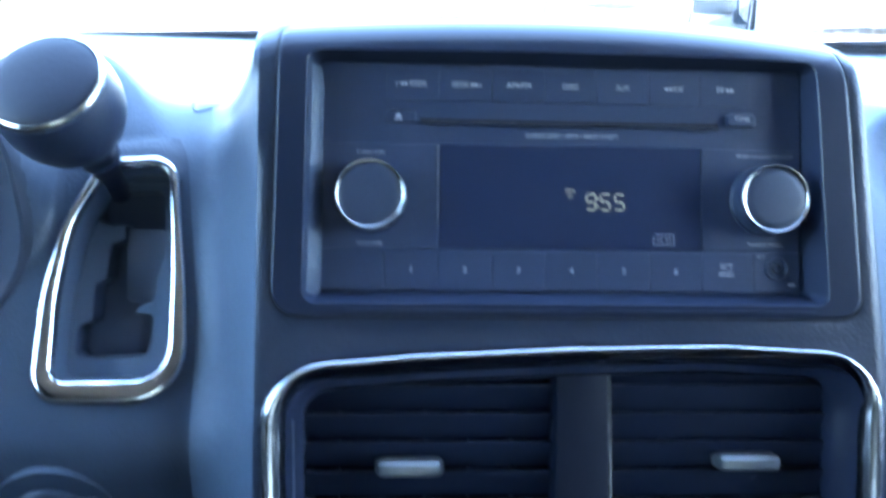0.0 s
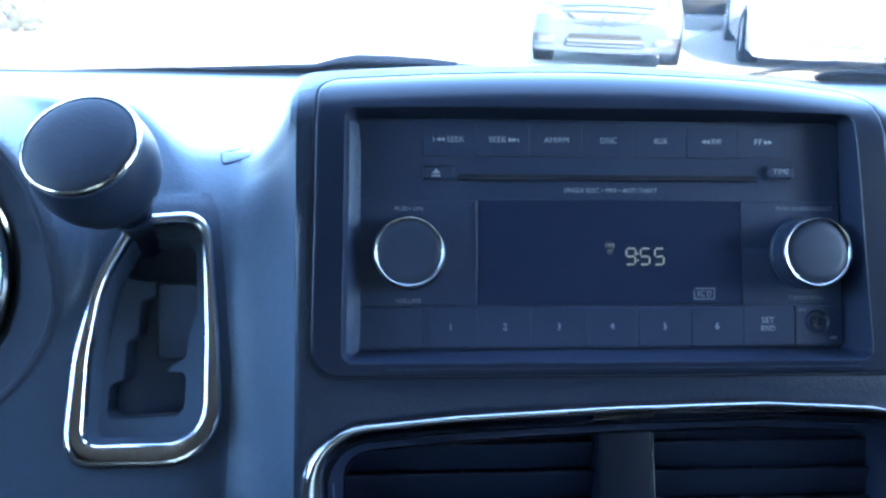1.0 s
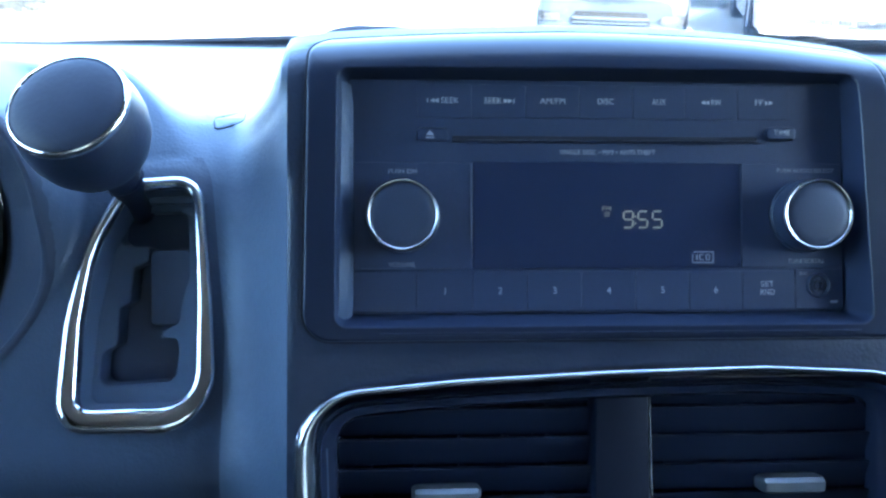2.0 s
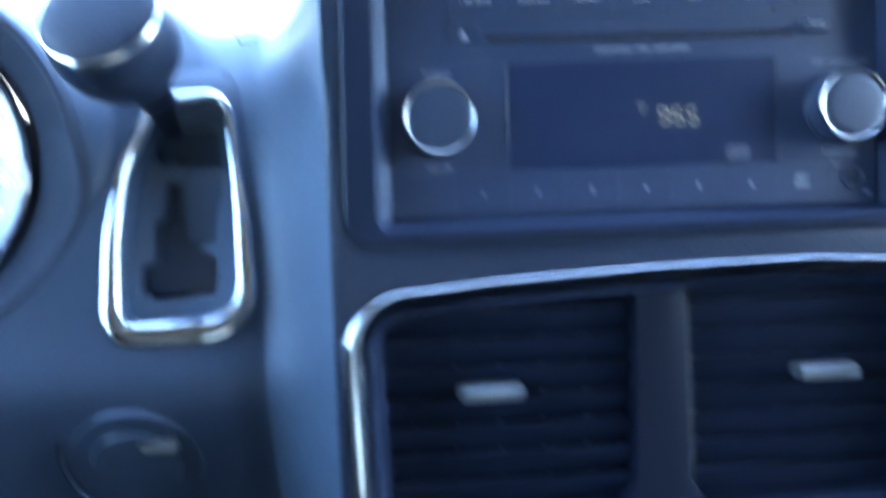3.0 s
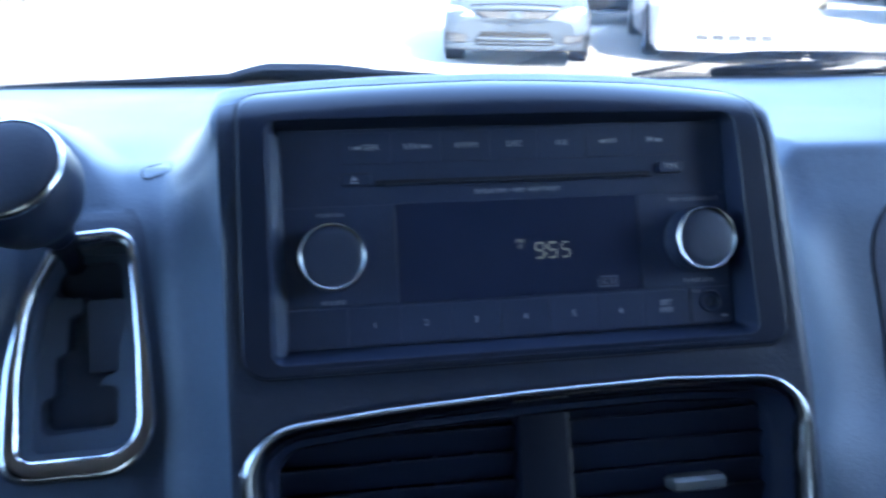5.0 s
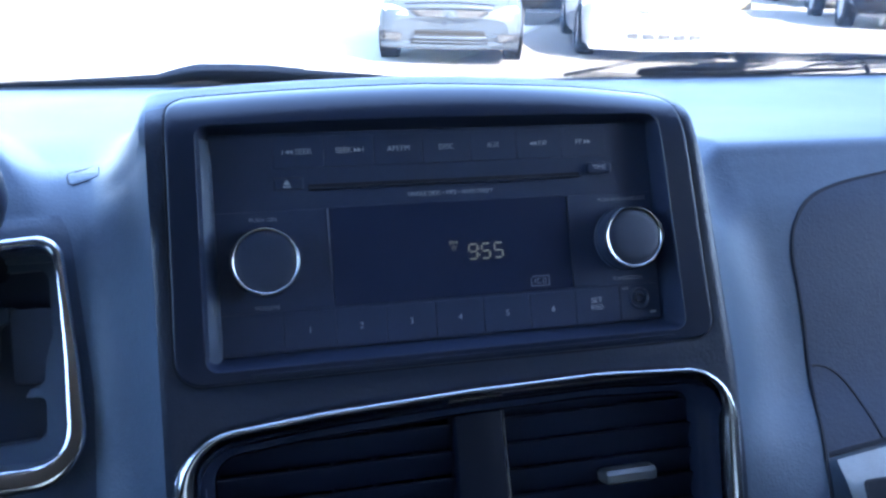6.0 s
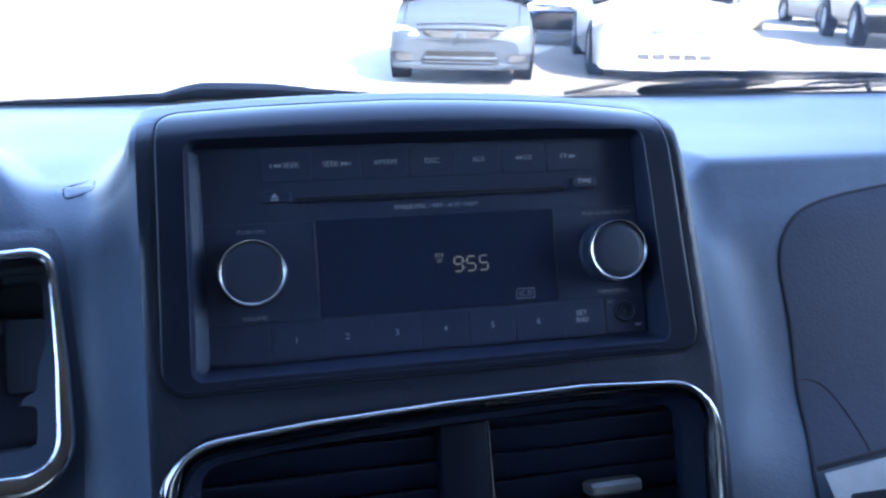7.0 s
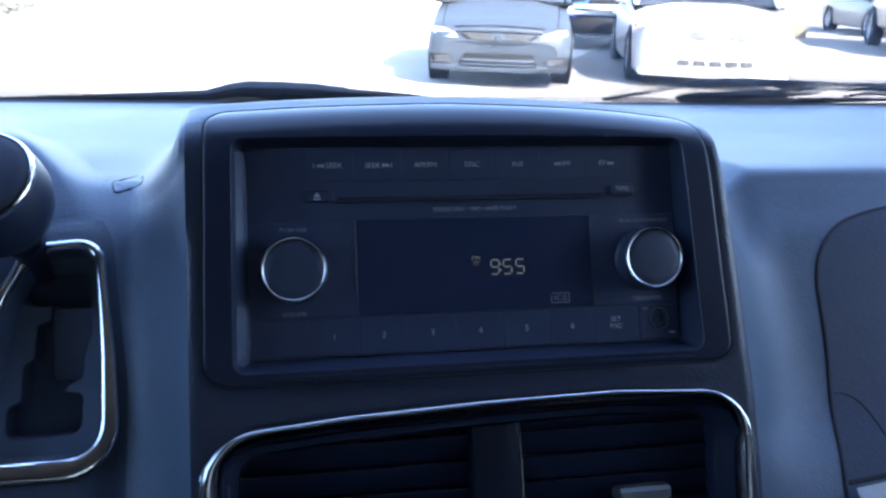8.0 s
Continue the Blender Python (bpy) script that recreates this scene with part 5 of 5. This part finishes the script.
    for s in (-1, 1):
        bm = bmesh.new()
        tube(bm, [(s * w * hw * 0.80, y - 0.07 * 0.36 * max(0.0, 1 - y / 0.5), sh + (mid - sh) * 0.45) for y, w, lo, sh, mid in st[2:6]], oval(0.006, 0.006, 6))
        part("hood_gap", bm, GRILLE, c)
    # the face of the car
    fy = -0.062

    def skin(x, z):
        u = abs(x) / hw
        y = -0.07 * (1 - (u / 0.78) ** 2) if u < 0.78 else float(np.interp(u, (0.78, 0.88, 0.95, 0.965), (0.0, 0.03, 0.12, 0.30)))
        rise = nose - 0.105 - 0.055 * ease((u - 0.45) / 0.45)
        return y + 0.38 * max(0.0, z - rise) + 0.25 * max(0.0, clear + 0.08 - z)


    def facing(name, pts, depth, material, label=""):
        b = bmesh.new()
        x0, x1 = min(p[0] for p in pts) + 0.001, max(p[0] for p in pts) - 0.001
        rows = []
        for k in range(17):
            x = x0 + (x1 - x0) * k / 16
            zs = sorted(z1 + (z2 - z1) * (x - u1) / (u2 - u1) for (u1, z1), (u2, z2) in zip(pts, pts[1:] + pts[:1]) if (u1 > x) != (u2 > x))
            lo, hi = zs[0], zs[-1]
            rows.append([(x, skin(x, lo) + 0.05, lo)] + [(x, skin(x, lo + (hi - lo) * q / 4) - depth, lo + (hi - lo) * q / 4) for q in range(5)] + [(x, skin(x, hi) + 0.05, hi)])
        rings(b, rows, closed=False, cap_first=True, cap_last=True)
        return part(name, b, material, c, label)

    for s in (-1, 1):
        lamp_pts = [(s * hw * 0.55, nose - 0.090), (s * hw * 0.78, nose - 0.085), (s * hw * 0.90, nose - 0.03), (s * hw * 0.89, nose + 0.02), (s * hw * 0.74, nose + 0.010), (s * hw * 0.58, nose - 0.040)]
        if s < 0:
            lamp_pts.reverse()
        facing("headlight", dense(lamp_pts, 0.05), 0.010, LAMP, "clear headlight")
        if style != "split":
            fog = rounded([(s * hw * 0.66, 0.275, 0.02), (s * hw * 0.92, 0.295, 0.02), (s * hw * 0.94, 0.385, 0.02), (s * hw * 0.62, 0.365, 0.02)][::s], 3)
            f = facing("fog_grille", fog, 0.012, GRILLE, "dark mesh beside the bumper intake")
            for k in range(5):
                b = bmesh.new()
                z = 0.292 + 0.016 * k
                tube(b, [(s * hw * (0.64 + 0.26 * q / 5), skin(hw * (0.64 + 0.26 * q / 5), z) - 0.014, z) for q in range(6)], oval(0.004, 0.004, 6))
                part("mesh_bar", b, MESHBAR, f)
    if style == "sedan":
        b = bmesh.new()
        tube(b, [(x, skin(x, nose - 0.02) - 0.012, nose + 0.006 - 0.05 * (x / hw) ** 2) for x in np.linspace(-hw * 0.56, hw * 0.56, 14)], oval(0.024, 0.012, 8))
        crown = part("grille_bar", b, paint, c, "bright bar over the grille")
        b = bmesh.new()
        lathe(b, [(0.045, 0.0), (0.040, 0.012), (0.015, 0.014)], Matrix.Translation((0, skin(0, nose - 0.08) - 0.012, nose - 0.08)) @ FRONT, 20, cap_last=True)
        part("badge", b, paint, crown, "plain round badge")
        for s in (-1, 1):
            g = facing("grille", rounded([(s * 0.085, nose - 0.110, 0.015), (s * 0.36, nose - 0.098, 0.02), (s * 0.49, nose - 0.040, 0.012), (s * 0.080, nose - 0.026, 0.008)][::s], 4), 0.010, GRILLE, "dark meshed grille half")
            for k in range(4):
                b = bmesh.new()
                z = nose - 0.096 + 0.018 * k
                tube(b, [(s * (0.085 + (0.24 + 0.03 * k) * q / 5), skin(0.085 + (0.24 + 0.03 * k) * q / 5, z) - 0.014, z) for q in range(6)], oval(0.004, 0.004, 6))
                part("mesh_bar", b, MESHBAR, g)
    elif style == "split":
        for s in (-1, 1):
            g = facing("grille", [(s * 0.235 + 0.155 * math.cos(a), nose - 0.075 + 0.055 * math.sin(a)) for a in np.linspace(0, 2 * math.pi, 24, endpoint=False)], 0.014, MESHBAR, "dark oval grille half")
            for k in range(6):
                b = bmesh.new()
                x = s * (0.120 + 0.046 * k)
                beam(b, [(x, skin(x, nose - 0.12) - 0.016, nose - 0.12, 0.004, 0.005), (x, skin(x, nose - 0.03) - 0.016, nose - 0.03, 0.004, 0.005)])
                part("grille_bar", b, PAINT_WHITE, g)
        for k in range(5):
            x = 0.19 * (k - 2)
            facing("intake_slot", rounded([(x - 0.07, 0.285, 0.01), (x + 0.07, 0.285, 0.01), (x + 0.07, 0.350, 0.01), (x - 0.07, 0.350, 0.01)], 3), 0.012, MESHBAR, "dark intake slot")
        b = bmesh.new()
        beam(b, [(-hw * 0.975, 0.16, nose + 0.005, 0.015, 0.03), (-hw * 0.985, 0.24, nose + 0.010, 0.02, 0.035), (-hw * 0.99, 0.32, nose + 0.015, 0.012, 0.02)])
        part("marker_lamp", b, mat("orange marker lens", (0.55, 0.12, 0.06), 0.3, vary=0.1), c, "orange-red corner marker")
    else:
        g = facing("grille", dense(rounded([(-hw * 0.62, nose - 0.30, 0.03), (hw * 0.62, nose - 0.30, 0.03), (hw * 0.62, nose - 0.02, 0.03), (-hw * 0.62, nose - 0.02, 0.03)], 3), 0.05), 0.02, GRILLE, "dark upright grille")
        for k in range(2):
            b = bmesh.new()
            tube(b, [(x, fy - 0.03, nose - 0.02 - 0.29 * k) for x in np.linspace(-hw * 0.62, hw * 0.62, 8)], oval(0.02, 0.012, 8))
            part("grille_bar", b, CHROME, g)
        b = bmesh.new()
        beam(b, [(-hw * 0.98, 0.10, 0.73, 0.05, 0.09), (-hw * 0.7, -0.11, 0.73, 0.05, 0.10), (0, -0.15, 0.73, 0.05, 0.10), (hw * 0.7, -0.11, 0.73, 0.05, 0.10), (hw * 0.98, 0.10, 0.73, 0.05, 0.09)])
        part("bumper", b, CHROME, c, "bright steel bumper")
        b = bmesh.new()
        beam(b, [(-hw * 0.94, 0.12, 0.46, 0.05, 0.15), (-hw * 0.7, -0.07, 0.46, 0.05, 0.16), (0, -0.11, 0.46, 0.05, 0.16), (hw * 0.7, -0.07, 0.46, 0.05, 0.16), (hw * 0.94, 0.12, 0.46, 0.05, 0.15)])
        part("lower_fascia", b, GRILLE, c, "dark lower fascia")
        b = bmesh.new()
        beam(b, [(-hw * 0.80, 0.06, 0.27, 0.06, 0.030), (0, -0.05, 0.27, 0.06, 0.032), (hw * 0.80, 0.06, 0.27, 0.06, 0.030)])
        part("skid_plate", b, RIM, c, "pale skid plate")
    if style == "sedan":
        low = facing("lower_grille", dense(rounded([(-hw * 0.52, 0.250, 0.02), (hw * 0.52, 0.250, 0.02), (hw * 0.47, 0.400, 0.02), (-hw * 0.47, 0.400, 0.02)], 3), 0.05), 0.010, GRILLE, "dark lower intake")
        for z, a in ((0.278, 0.010), (0.325, 0.018)):
            b = bmesh.new()
            tube(b, [(x, skin(x, z) - 0.016, z) for x in np.linspace(-hw * 0.48, hw * 0.48, 10)], oval(a, 0.008, 6))
            part("intake_bar", b, paint, low)
    if style != "truck":
        b = bmesh.new()
        tube(b, [(x, skin(x, clear + 0.05) + 0.02, clear + 0.045) for x in np.linspace(-hw * 0.90, hw * 0.90, 16)], oval(0.045, 0.035, 8))
        part("bumper_lip", b, paint, c)
    return c


HEADING = -13.0
car("silver-blue compact sedan parked nose-on in full sun", PAINT_SILVER, (2.37, 9.15), HEADING - 3, clear=0.19)
car("white sedan with a split dark grille parked in full sun", PAINT_WHITE, (5.10, 9.15), HEADING - 5, width=1.98, length=4.7, nose=0.72, hood=1.0, clear=0.14, style="split", r=0.33)
car("blue pickup truck with dark grille and bright bumper behind the cars", PAINT_BLUE, (5.95, 14.3), HEADING, width=1.95, length=5.4, height=1.85, nose=1.02, hood=1.15, belt=1.12, clear=0.36, tall=True, style="truck", r=0.39)
car("pale grey off-roader with tall spoked wheels across the lot", PAINT_GREY, (12.25, 13.13), HEADING - 14, width=1.95, length=4.9, height=1.82, nose=0.98, hood=1.12, belt=1.10, clear=0.42, tall=True, style="truck", r=0.40)
car("grey sedan parked far across the lot", PAINT_GREY, (15.9, 18.9), HEADING - 2, width=1.82, length=4.7, nose=0.75, style="sedan", r=0.34)

stop = thing("concrete_block", (12.4, 19.0, GROUND), "weathered sandy concrete block on the gravel", "block", m=W)
bm = bmesh.new()
cuboid(bm, 11.95, 12.75, 18.8, 19.2, GROUND, GROUND + 0.42, 0.03)
part("block_body", bm, CONCRETE, stop)
pole = thing("marker_post", (12.9, 13.6, GROUND), "slim white marker post standing on the gravel", "post", m=W)
bm = bmesh.new()
beam(bm, [(12.62, 14.15, GROUND, 0.035, 0.035), (12.62, 14.15, GROUND + 0.6, 0.035, 0.035), (12.62, 14.15, GROUND + 1.3, 0.033, 0.033)])
part("post_body", bm, PAINT_WHITE, pole)

# weeds along the lot's far side
rnd = random.Random(4)
bm = bmesh.new()
for k in range(9000):
    x, y = rnd.uniform(-14, -4.8), rnd.uniform(12, 26)
    if x > -5.3 - 0.14 * (y - 12) + rnd.uniform(-0.6, 0.4):
        continue
    o = Vector((x, y, GROUND - 0.01))
    lush = rnd.uniform(0.05, 0.17)
    for blade in range(3):
        h, a = lush * rnd.uniform(0.6, 1.2), rnd.uniform(0, 6.28)
        d = Vector((math.cos(a), math.sin(a), 0)) * rnd.uniform(0.05, 0.12)
        t = Vector((rnd.uniform(-0.08, 0.08), rnd.uniform(-0.08, 0.08), h))
        bm.faces.new([bm.verts.new(o - d), bm.verts.new(o + d), bm.verts.new(o + d * 0.7 + t * 0.8), bm.verts.new(o - d * 0.3 + t)])
weeds = new("weeds", finish(bm, "weeds", VERGE))
tagged(weeds, "dark weeds and scrub along the lot's edge", "weeds", kind="stuff")
